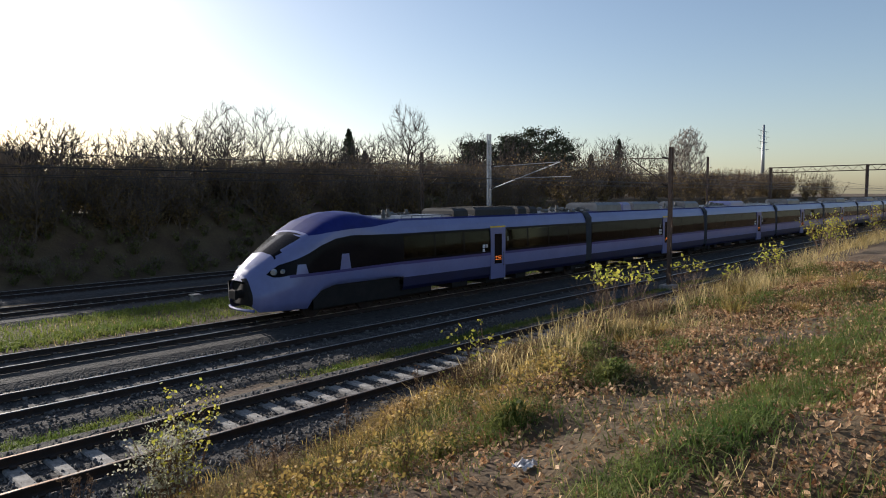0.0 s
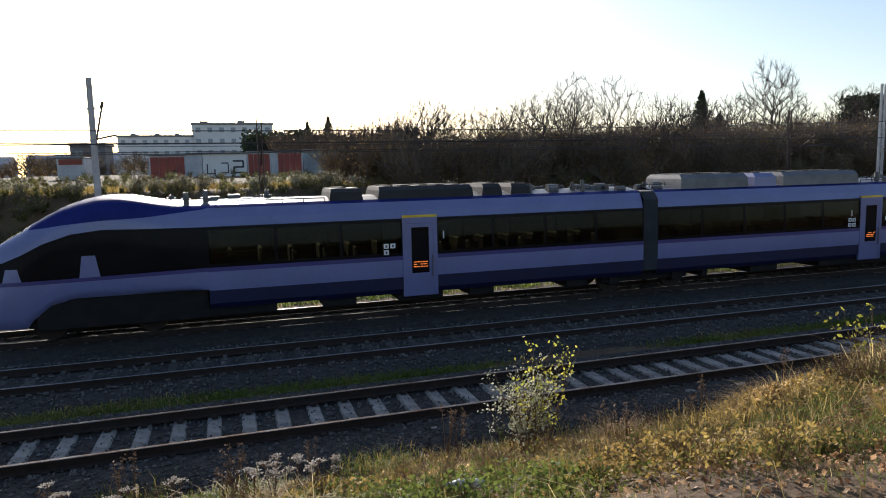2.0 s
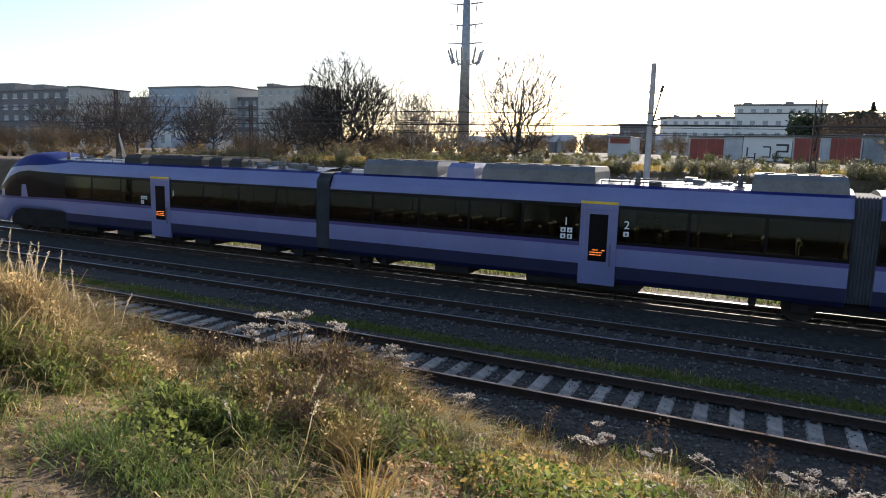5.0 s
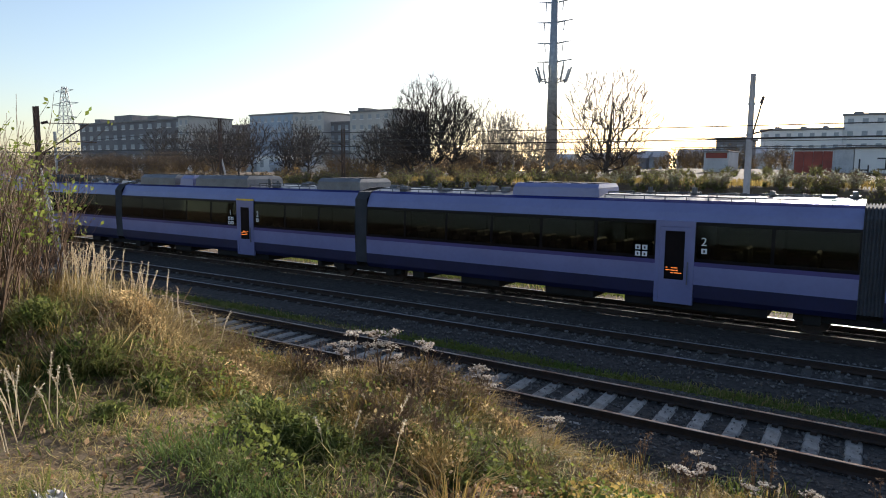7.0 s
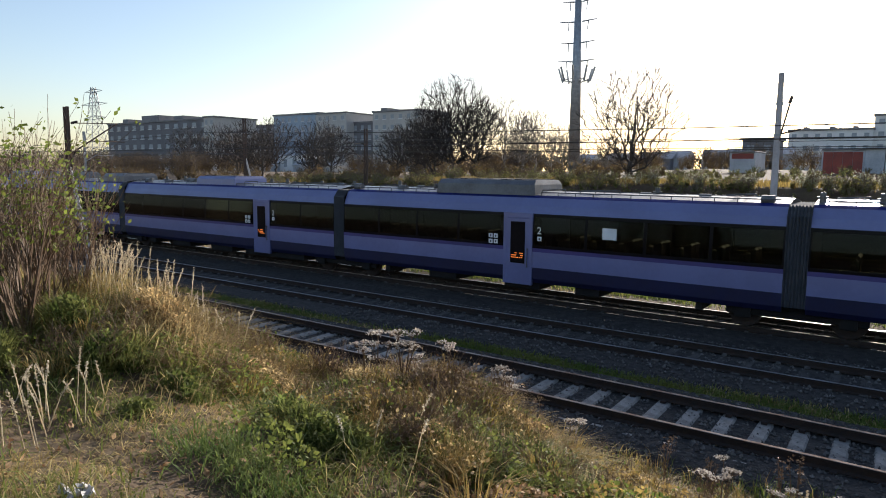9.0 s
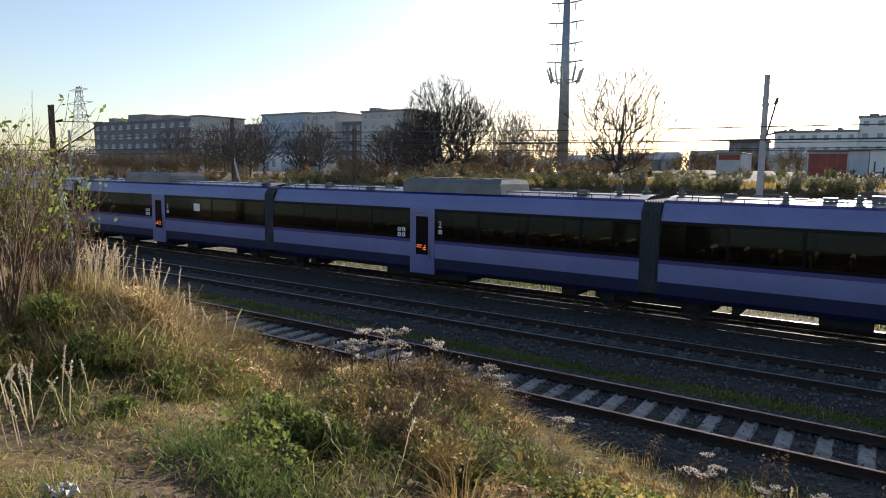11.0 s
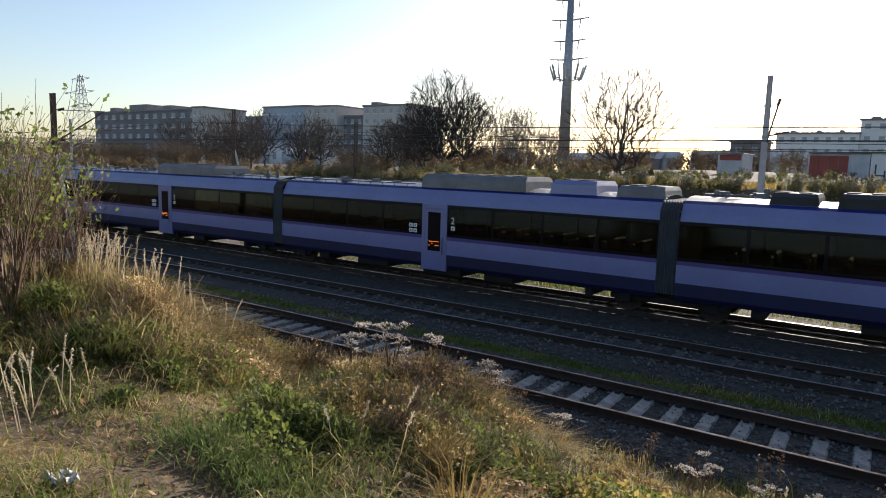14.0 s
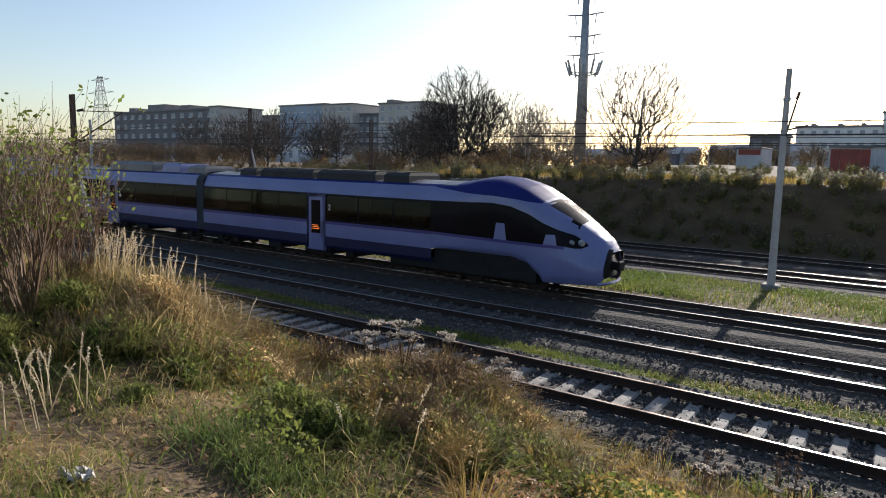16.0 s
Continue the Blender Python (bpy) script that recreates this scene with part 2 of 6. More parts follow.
# ---- mesh helpers ----
class Soup:
    """Collects vertices and faces and makes one mesh of them."""
    def __init__(self):
        self.v, self.f, self.m, self.n = [], [], [], 0

    def add(self, verts, faces, mi=0):
        self.v.append(np.asarray(verts, dtype=float).reshape(-1, 3))
        self.f.extend([tuple(i + self.n for i in f) for f in faces])
        self.m.extend([mi] * len(faces))
        self.n += len(self.v[-1])

    def many(self, verts, faces):
        """verts: k x n x 3, faces: list of index tuples for one piece."""
        k, n, _ = verts.shape
        fa = np.asarray(faces)
        allf = (fa[None] + (np.arange(k) * n + self.n)[:, None, None]).reshape(-1, fa.shape[1])
        self.v.append(verts.reshape(-1, 3))
        self.f.extend(map(tuple, allf.tolist()))
        self.m.extend([0] * len(allf))
        self.n += k * n

    def box(self, x0, x1, y0, y1, z0, z1, mi=0, bev=0.0):
        if bev <= 0:
            v = [(x, y, z) for z in (z0, z1) for y in (y0, y1) for x in (x0, x1)]
            self.add(v, [(0, 2, 3, 1), (4, 5, 7, 6), (0, 1, 5, 4), (1, 3, 7, 5), (3, 2, 6, 7), (2, 0, 4, 6)], mi)
            return
        b, v = bev, []
        for z, i in ((z0, b), (z0 + b, 0), (z1 - b, 0), (z1, b)):
            v += [(x0 + i, y0 + i, z), (x1 - i, y0 + i, z), (x1 - i, y1 - i, z), (x0 + i, y1 - i, z)]
        f = [(3, 2, 1, 0), (12, 13, 14, 15)]
        for r in range(3):
            for k in range(4):
                f.append((r * 4 + k, r * 4 + (k + 1) % 4, r * 4 + 4 + (k + 1) % 4, r * 4 + 4 + k))
        self.add(v, f, mi)

    def tube(self, a, b, ra, rb, n=6, mi=0, caps=True):
        a, b = np.asarray(a, float), np.asarray(b, float)
        d = b - a
        L = np.linalg.norm(d)
        if L < 1e-6:
            return
        d = d / L
        u = np.cross(d, (0, 0, 1.0) if abs(d[2]) < 0.9 else (1.0, 0, 0))
        u /= np.linalg.norm(u)
        w = np.cross(d, u)
        an = np.arange(n) * 2 * np.pi / n
        ring = np.cos(an)[:, None] * u + np.sin(an)[:, None] * w
        v = np.concatenate([a + ring * ra, b + ring * rb])
        f = [(k, (k + 1) % n, n + (k + 1) % n, n + k) for k in range(n)]
        if caps:
            f += [tuple(range(n - 1, -1, -1)), tuple(range(n, 2 * n))]
        self.add(v, f, mi)

    def mesh(self, name, mats, smooth=False):
        me = bpy.data.meshes.new(name)
        me.from_pydata(np.concatenate(self.v).tolist() if self.v else [], [], self.f)
        for m in (mats if isinstance(mats, (list, tuple)) else [mats]):
            me.materials.append(m)
        me.polygons.foreach_set("material_index", self.m)
        if smooth:
            me.polygons.foreach_set("use_smooth", [True] * len(me.polygons))
        me.update()
        return me


def part(name, soup, material, parent, label="", smooth=False, kind=""):
    """Links a soup (or a mesh) as one mesh object under a thing or a part."""
    me = soup.mesh(name, material, smooth) if isinstance(soup, Soup) else soup
    ob = new(name, me)
    ob.parent = parent
    return tagged(ob, label, kind=kind)


def thing(name, label, category, group="", kind="", m=None):
    ob = new(name)
    ob.empty_display_size = 0.2
    if m is not None:
        ob.matrix_basis = m
    return tagged(ob, label, category, group, kind)


def solid(name, soup, material, label, category="", group="", kind="", smooth=False):
    return tagged(new(name, soup.mesh(name, material, smooth)), label, category, group, kind)


rng = np.random.default_rng(7)

# ---- terrain ----
def sstep(a, b, x):
    t = np.clip((x - a) / (b - a), 0, 1)
    return t * t * (3 - 2 * t)


def wob(x, y, s):
    """Cheap smooth unevenness."""
    return (np.sin(x * 1.3 * s + 0.7 * np.sin(y * 0.9 * s)) + np.sin(y * 1.7 * s + 1.3 * np.sin(x * 0.6 * s + 2)) + np.sin((x + y) * 0.8 * s + 1)) / 3


def ground_z(x, y):
    x, y = np.asarray(x, float), np.asarray(y, float)
    crest = -8.0 + 2.0 * sstep(2, 7, x) + 1.7 * sstep(-7.2, -11.6, x)
    top = 2.05 + 0.55 * sstep(8, 30, x) + 0.25 * sstep(-7, -12, x) + 0.09 * np.clip(crest - y, 0, 8)
    foot = -1.6
    t = np.clip((y - crest) / (foot - crest), 0, 1)
    near = top + (-0.32 - top) * (t * 0.55 + 0.45 * t * t * (3 - 2 * t))
    near = near + 0.10 * wob(x, y, 1.4) * sstep(-1.5, -3.2, y) + 0.05 * wob(x, y, 4.3) * sstep(-1.5, -3.0, y) + 0.025 * wob(x + 3, y, 9.1) * sstep(-1.5, -3.0, y)
    near = near + 0.26 * np.exp(-((x + 11.0) / 1.3) ** 2 - ((y + 6.6) / 1.0) ** 2)
    near = near + 0.24 * np.exp(-((x + 6.4) / 1.0) ** 2 - ((y + 6.4) / 0.7) ** 2)
    near = near + 0.72 * np.exp(-((x + 7.2) / 1.5) ** 2 - ((y + 4.4) / 1.1) ** 2)
    bed = -0.30 + 0.03 * wob(x, y, 0.9)
    top_far = 3.45 + 1.2 * sstep(36, 90, y) + 0.12 * wob(x, y, 0.5)
    top_far = top_far - 1.2 * sstep(-25, -80, x) + 0.5 * sstep(12, 30, x)
    far = bed + (top_far - bed) * sstep(28.4, 33.0, y)
    z = np.where(y < foot, near, np.where(y < 28.4, bed, far))
    return z


def make_ground():
    xs = np.unique(np.concatenate([np.linspace(-900, -60, 22), np.arange(-60, -16, 2.0), np.arange(-16, 22, 0.16), np.arange(22, 80, 2.0), np.linspace(80, 1200, 24)]))
    ys = np.unique(np.concatenate([np.linspace(-200, -20, 12), np.arange(-20, -12.5, 1.0), np.arange(-12.5, -1.2, 0.15), np.arange(-1.2, 28, 1.6), np.arange(28, 36, 0.6), np.arange(36, 90, 6), np.linspace(90, 1500, 26)]))
    X, Y = np.meshgrid(xs, ys)
    Zg = ground_z(X, Y)
    nx, ny = len(xs), len(ys)
    s = Soup()
    idx = (np.arange(ny - 1)[:, None] * nx + np.arange(nx - 1)[None]).ravel()
    s.add(np.stack([X, Y, Zg], -1).reshape(-1, 3), list(zip(idx, idx + 1, idx + nx + 1, idx + nx)))
    solid("ground", s, M_SOIL, "uneven earth with dry turf, sloping to the tracks", kind="structure", smooth=True)


make_ground()

# ---- tracks ----
GAUGE = 1.58
TRACKS = [(0.0, 0.0, False), (4.39, -0.02, True), (8.475, 0.05, True), (18.07, 0.03, True), (23.7, 0.02, True)]
TRAIN_Y, TRAIN_Z = 8.475 + GAUGE / 2, 0.05


def rail_mesh(x0, x1, dull):
    prof = [(-0.07, -0.17), (0.07, -0.17), (0.07, -0.155), (0.012, -0.13), (0.012, -0.045), (0.036, -0.035), (0.036, -0.008), (0.028, 0.0), (-0.028, 0.0), (-0.036, -0.008), (-0.036, -0.035), (-0.012, -0.045), (-0.012, -0.13), (-0.07, -0.155)]
    xs = np.linspace(x0, x1, 9)
    s = Soup()
    n = len(prof)
    s.add([(x, y, z) for x in xs for y, z in prof], [])
    for i in range(len(xs) - 1):
        for k in range(n):
            s.f.append((i * n + k, i * n + (k + 1) % n, (i + 1) * n + (k + 1) % n, (i + 1) * n + k))
            s.m.append(1 if k in (6, 7, 8) else 0)
    return s.mesh("rail", [M_RUST, M_HEADRUST if dull else M_STEEL])


def sleeper_mesh():
    s = Soup()
    prof = [(-0.14, -0.2), (0.14, -0.2), (0.14, -0.05), (0.105, 0.0), (-0.105, 0.0), (-0.14, -0.05)]
    ys = [-1.3, -1.28, -0.5, 0.5, 1.28, 1.3]
    dz = [-0.03, 0.0, -0.012, -0.012, 0.0, -0.03]
    v = [(x, y, z + (d if z > -0.1 else 0)) for y, d in zip(ys, dz) for x, z in prof]
    f = [tuple(range(5, -1, -1)), tuple(range(30, 36))]
    for i in range(5):
        for k in range(6):
            f.append((i * 6 + k, i * 6 + (k + 1) % 6, i * 6 + 6 + (k + 1) % 6, i * 6 + 6 + k))
    s.add(v, f)
    return s


def make_tracks():
    for i, (y0, z0, main) in enumerate(TRACKS):
        tr = thing("railway_track", "main line track with polished steel rails in ballast" if main else "rusty siding track on concrete sleepers", "railway track", "tracks", "structure", pose(0, y0, z0))
        me = rail_mesh(-420, 520, not main)
        for yy in (0, GAUGE):
            part("rail", me, None, tr).location = (0, yy, 0)
        s = Soup()
        w = 1.75
        xs = np.linspace(-420, 520, 60)
        prof = [(-w - 0.45, -0.36), (-w, -0.21), (-0.98, -0.165), (-0.7, -0.235 + 0.024 * main), (0.7, -0.235 + 0.024 * main), (0.98, -0.165), (w, -0.21), (w + 0.45, -0.36)]
        s.add([(x, GAUGE / 2 + y, z) for x in xs for y, z in prof], [])
        for a in range(len(xs) - 1):
            for k in range(7):
                s.f.append((a * 8 + k, a * 8 + 8 + k, a * 8 + 9 + k, a * 8 + 1 + k))
                s.m.append(0)
        part("ballast_bed", s, M_BALLAST, tr, "grey crushed stone ballast")
        if i == 0:
            me = sleeper_mesh().mesh("sleeper", M_CONC)
            for k in range(-95, 190):
                sl = part("sleeper", me, None, tr)
                sl.location = (0.08 + k * 0.605, GAUGE / 2 + random.uniform(-.03, .03), -0.18 + random.uniform(-.012, .006))
                sl.rotation_euler = (0, 0, random.uniform(-.015, .015))
        else:
            s = Soup()
            for k in range(-110, 190):
                x = 0.2 + k * 0.6
                s.box(x - 0.12, x + 0.12, GAUGE / 2 - 1.28, GAUGE / 2 + 1.28, -0.34, -0.205, 0, 0.02)
            part("sleepers", s, M_SLDARK, tr, "dirty sleepers sunk in ballast", kind="stuff")
        # rail fastenings as pale clips
        s = Soup()
        for k in range(-60, 90):
            x = (0.08 if i == 0 else 0.2) + k * (0.605 if i == 0 else 0.6)
            for yy in (0, GAUGE):
                for d in (-0.12, 0.12):
                    s.box(x - 0.05, x + 0.05, yy + d - 0.045, yy + d + 0.045, -0.2, -0.135, 0, 0.012)
        part("rail_clips", s, M_RUST if i == 0 else M_STONE, tr, "steel rail fastenings", kind="stuff")


make_tracks()


def scatter_stones():
    k = 26000
    x = rng.uniform(-17, 18, k)
    y = np.where(rng.random(k) < 0.42, rng.uniform(-1.7, 2.4, k), rng.uniform(2.9, 12.0, k))
    z = np.interp(np.minimum.reduce([abs(y - 0.79), abs(y - 5.18), abs(y - 9.265)]), [0, 0.7, 0.98, 1.75, 2.2], [-0.22, -0.22, -0.155, -0.2, -0.32])
    r = rng.uniform(0.018, 0.05, k)
    base = np.array([(1, 0, 0), (0, 1, 0), (-1, 0, 0), (0, -1, 0), (0, 0, 1), (0, 0, -1)], float)
    v = base[None] * r[:, None, None] * rng.uniform(0.6, 1.3, (k, 6, 1))
    a = rng.uniform(0, 6.28, k)
    c, s_ = np.cos(a)[:, None], np.sin(a)[:, None]
    v = np.stack([v[..., 0] * c - v[..., 1] * s_, v[..., 0] * s_ + v[..., 1] * c, v[..., 2]], -1)
    v += np.stack([x, y, z], -1)[:, None]
    s = Soup()
    s.many(v, [(0, 1, 4), (1, 2, 4), (2, 3, 4), (3, 0, 4), (1, 0, 5), (2, 1, 5), (3, 2, 5), (0, 3, 5)])
    solid("ballast_stones", s, M_STONE, "loose grey ballast stones between the rails", "ballast", kind="stuff")


scatter_stones()

# ---- the train ----
CAR, END = 16.39, 20.65
SECTION = [(1.30, 0.60), (1.40, 0.75), (1.43, 1.12), (1.435, 1.64), (1.435, 1.76), (1.43, 2.30), (1.385, 2.88), (1.30, 3.12), (1.16, 3.38), (0.98, 3.46), (0.5, 3.55), (0.0, 3.58)]
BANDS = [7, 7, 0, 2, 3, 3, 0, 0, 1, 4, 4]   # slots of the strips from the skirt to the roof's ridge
TRAIN_MATS = [M_WHITE_SHADED, M_BLUE, M_LINE, M_BLACK, M_ROOFG, M_UNDER, M_INNER, M_SKIRT]


def side_panel(s, x0, x1, lo, hi, slots, sides=(-1, 1)):
    """Strips of the car's cross-section between the section points lo and hi."""
    for sg in sides:
        for k in range(lo, hi):
            (ya, za), (yb, zb) = SECTION[k], SECTION[k + 1]
            v = [(x0, sg * ya, za), (x1, sg * ya, za), (x1, sg * yb, zb), (x0, sg * yb, zb)]
            s.add(v, [(0, 1, 2, 3) if sg < 0 else (3, 2, 1, 0)], slots[k])


def windows_between(x0, x1, n):
    """n window openings, evenly spread over a stretch."""
    w = (x1 - x0) / n
    return [(x0 + i * w + 0.045, x0 + (i + 1) * w - 0.045) for i in range(n)]


def add_window_band(car, stretches):
    """The black band with its panes: pillars stay solid, openings are filled with tinted glass."""
    for x0, x1, n in stretches:
        cuts = windows_between(x0, x1, n)
        for sg in (-1, 1):
            body, edge = Soup(), x0
            for a, b in cuts + [(x1, x1)]:
                if a > edge + 1e-4:
                    side_panel(body, edge, a, 4, 6, BANDS, (sg,))
                edge = b
            for a, b in cuts:
                for (ya, za), (yb, zb) in (((1.435, 1.76), (1.434, 1.86)), ((1.393, 2.78), (1.385, 2.88))):
                    v = [(a, sg * ya, za), (b, sg * ya, za), (b, sg * yb, zb), (a, sg * yb, zb)]
                    body.add(v, [(0, 1, 2, 3) if sg < 0 else (3, 2, 1, 0)], 3)
                p = Soup()
                pts = [(1.434, 1.86), (1.43, 2.3), (1.393, 2.78)]
                v = [(x, sg * y * q, z) for q in (1.0, 0.985) for x in (a, b) for y, z in pts]
                f = [(0, 3, 4, 1), (1, 4, 5, 2), (7, 10, 9, 6), (8, 11, 10, 7), (0, 1, 7, 6), (1, 2, 8, 7), (4, 3, 9, 10), (5, 4, 10, 11), (3, 0, 6, 9), (2, 5, 11, 8)]
                p.add(v, f if sg < 0 else [q[::-1] for q in f])
                ob = part("window_pane", p, M_GLASS, car)
                ob.visible_shadow = False
            part("window_band", body, TRAIN_MATS, car, "glossy black band between the windows")


def add_sides(car, spans):
    """Lower side panels, one on each side of each door."""
    for x0, x1 in spans:
        for sg in (-1, 1):
            s = Soup()
            side_panel(s, x0, x1, 0, 4, BANDS, (sg,))
            part("side_panel", s, TRAIN_MATS, car, "white side panel with blue-violet shade in its colour, over a dark blue skirt")


def add_door(car, xc, yellow):
    d = part("door", door_mesh(), None, car, "white sliding door with blue-violet shade in its colour and a tall window")
    d.location = (xc, 0, 0)
    fd = Soup()
    fd.box(xc - 0.54, xc + 0.54, 1.36, 1.45, 0.55, 2.9, 0, 0.01)
    part("far_side_panel", fd, M_WHITE_SHADED, car)
    g = Soup()
    g.box(-0.27, 0.27, -1.452, -1.447, 1.22, 2.6, 0, 0.002)
    part("door_window", g, M_BLACK, d, "dark glass")
    s = Soup()
    s.box(-0.25, 0.25, -1.466, -1.455, 1.26, 1.66, 0, 0.003)
    part("display_case", s, M_BLACK, d)
    s = Soup()
    r = random.Random(round(xc * 10))
    for row in range(1, 4):
        x = -0.22
        while x < 0.2:
            w = r.uniform(0.03, 0.13)
            if r.random() < 0.68:
                s.box(x, min(x + w, 0.22), -1.474, -1.467, 1.33 + row * 0.072, 1.352 + row * 0.072)
            x += w + 0.022
    part("display_lines", s, M_LED, d, "amber lines of a destination display", kind="stuff")
    if yellow:
        s = Soup()
        s.box(-0.54, 0.54, -1.445, -1.40, 2.89, 2.97, 0, 0.006)
        part("yellow_strip", s, M_YELLOW, d, "yellow first-class strip over the door")
    s = Soup()
    s.box(0.36, 0.385, -1.50, -1.475, 1.1, 1.75, 0, 0.006)
    s.box(0.36, 0.385, -1.48, -1.445, 1.12, 1.15)
    s.box(0.36, 0.385, -1.48, -1.445, 1.70, 1.73)
    part("handle", s, M_ROOFG, d)
    return d


def door_mesh():
    if "door_leaf" in bpy.data.meshes:
        return bpy.data.meshes["door_leaf"]
    s = Soup()
    for x0, x1, z0, z1, y in ((-0.54, -0.42, 0.52, 2.9, -1.45), (0.42, 0.54, 0.52, 2.9, -1.45), (-0.42, 0.42, 2.72, 2.9, -1.45)):
        s.box(x0, x1, y, -1.36, z0, z1, 0, 0.01)
    s.box(-0.418, 0.418, -1.444, -1.37, 0.52, 2.72, 0, 0.012)
    return s.mesh("door_leaf", [M_WHITE_SHADED])


def add_digit(car, text, x, z=2.23, size=0.33):
    cu = bpy.data.curves.new("class_number", "FONT")
    cu.body, cu.size, cu.extrude = text, size, 0.002
    cu.materials.append(M_SIGN)
    ob = new("class_number", cu)
    ob.parent = car
    ob.matrix_basis = pose(x, -1.447, z, 88, 0, 0)
    tagged(ob, "white class number")


def add_pictograms(car, x, n):
    s = Soup()
    for k in range(n):
        cx, cz = x + (k % 2) * 0.2, 2.01 - (k // 2) * 0.19
        s.box(cx, cx + 0.15, -1.449, -1.441, cz, cz + 0.14, 0, 0.003)
        s.box(cx + 0.05, cx + 0.1, -1.452, -1.448, cz + 0.03, cz + 0.1, 1)
    part("pictograms", s, [M_SIGN, M_PAINT], car, "small white pictogram stickers")


def add_bogie(car, xc, ends=True):
    b = Soup()
    b.box(xc - 1.7, xc + 1.7, -1.12, -0.98, 0.38, 0.62, 0, 0.03)
    b.box(xc - 1.7, xc + 1.7, 0.98, 1.12, 0.38, 0.62, 0, 0.03)
    b.box(xc - 0.5, xc + 0.5, -1.1, 1.1, 0.45, 0.72, 0, 0.05)
    for dx in (-1.25, 1.25):
        for sg in (-1, 1):
            b.box(xc + dx - 0.2, xc + dx + 0.2, sg * 1.1 - 0.12, sg * 1.1 + 0.12, 0.3, 0.62, 0, 0.03)
            b.tube((xc + dx * 0.5, sg * 1.08, 0.55), (xc + dx * 0.5, sg * 1.08, 0.95), 0.13, 0.13, 10)
    bo = part("bogie", b, M_UNDER, car, "dark steel bogie frame")
    for dx in (-1.25, 1.25):
        w = Soup()
        for sg in (-1, 1):
            w.tube((0, sg * 0.72, 0), (0, sg * 0.86, 0), 0.45, 0.43, 24)
            w.tube((0, sg * 0.86, 0), (0, sg * 0.88, 0), 0.2, 0.18, 16)
        w.tube((0, -0.8, 0), (0, 0.8, 0), 0.09, 0.09, 10)
        wh = part("wheelset", w, M_RUST, bo, "worn steel wheels on an axle")
        wh.location = (xc + dx, 0, 0.44)


def add_seats(car, x0, x1):
    s = Soup()
    x = x0
    while x < x1:
        for yy in (-1.1, -0.62, 0.62, 1.1):
            s.box(x, x + 0.12, yy - 0.22, yy + 0.22, 1.2, 2.05, 0, 0.05)
            s.box(x, x + 0.5, yy - 0.22, yy + 0.22, 1.15, 1.38, 0, 0.05)
        x += 0.92
    part("seat_rows", s, M_SEAT, car, "dark blue upholstered seats behind the glass", kind="stuff")


def add_roof(car, units, clutter, rails):
    """Roof boxes, loose apparatus and walkway rails. units: x0, x1, height, top width, slot."""
    for x0, x1, h, w, slot in units:
        s = Soup()
        zb, c, z2 = 3.45, w * 0.82, 3.45 + h
        V = []
        for hw, z, e in ((w, zb, 0.0), (w * 0.98, zb + h * 0.7, 0.04), (c, z2, 0.08)):
            V += [(x0 + e, -hw, z), (x1 - e, -hw, z), (x1 - e, hw, z), (x0 + e, hw, z)]
        s.add(V, [(q * 4 + k, q * 4 + (k + 1) % 4, q * 4 + 4 + (k + 1) % 4, q * 4 + 4 + k) for q in (0, 1) for k in range(4)] + [(8, 9, 10, 11)])
        g = Soup()
        for k in range(int((x1 - x0) / 0.55)):
            xx = x0 + 0.25 + k * 0.55
            g.box(xx, xx + 0.3, -c * 0.8, c * 0.8, z2 + 0.004, z2 + 0.03, 0, 0.008)
        part("roof_grille", g, M_UNDER, car, "dark grilles on a roof box", kind="stuff")
        part("roof_unit", s, (M_ROOFG, M_WHITE_SHADED, M_ROOFD)[slot], car, "grey roof equipment box with grilles")
    r = random.Random(len(car.name) + len(units) * 7 + int(clutter[0][0] * 3 if clutter else 0))
    for x0, x1, n in clutter:
        s = Soup()
        for k in range(n):
            x = x0 + (x1 - x0) * (k + r.random() * 0.8) / n
            y = r.uniform(-0.9, 0.3)
            kind = r.random()
            if kind < 0.35:
                s.tube((x, y, 3.5), (x, y, 3.5 + r.uniform(0.18, 0.36)), 0.09, 0.07, 10)
                s.tube((x, y, 3.62), (x, y, 3.66), 0.14, 0.14, 10)
            elif kind < 0.7:
                h = r.uniform(0.08, 0.26)
                s.tube((x - 0.17, y, 3.46 + h * 0.5), (x + 0.17, y, 3.46 + h * 0.5), 0.06 + h * 0.35, 0.06 + h * 0.35, 12)
                s.box(x - 0.12, x + 0.12, y - 0.08, y + 0.08, 3.44, 3.5 + h * 0.3, 0, 0.01)
            else:
                s.tube((x - 0.35, y, 3.62), (x + 0.4, y + 0.15, 3.66), 0.022, 0.022, 6)
                s.tube((x - 0.35, y, 3.5), (x - 0.35, y, 3.62), 0.02, 0.02, 5)
                s.tube((x + 0.4, y + .15, 3.5), (x + 0.4, y + .15, 3.66), 0.02, 0.02, 5)
        part("roof_apparatus", s, M_APPAR, car, "insulators, cables and small roof apparatus", kind="stuff")
    for x0, x1 in rails:
        for y in (-1.0, 1.0):
            s = Soup()
            s.tube((x0, y, 3.56), (x1, y, 3.56), 0.02, 0.02, 6)
            k = x0
            while k <= x1:
                s.tube((k, y, 3.43), (k, y, 3.56), 0.015, 0.015, 5)
                k += 0.6
            part("roof_rail", s, M_ROOFG, car)


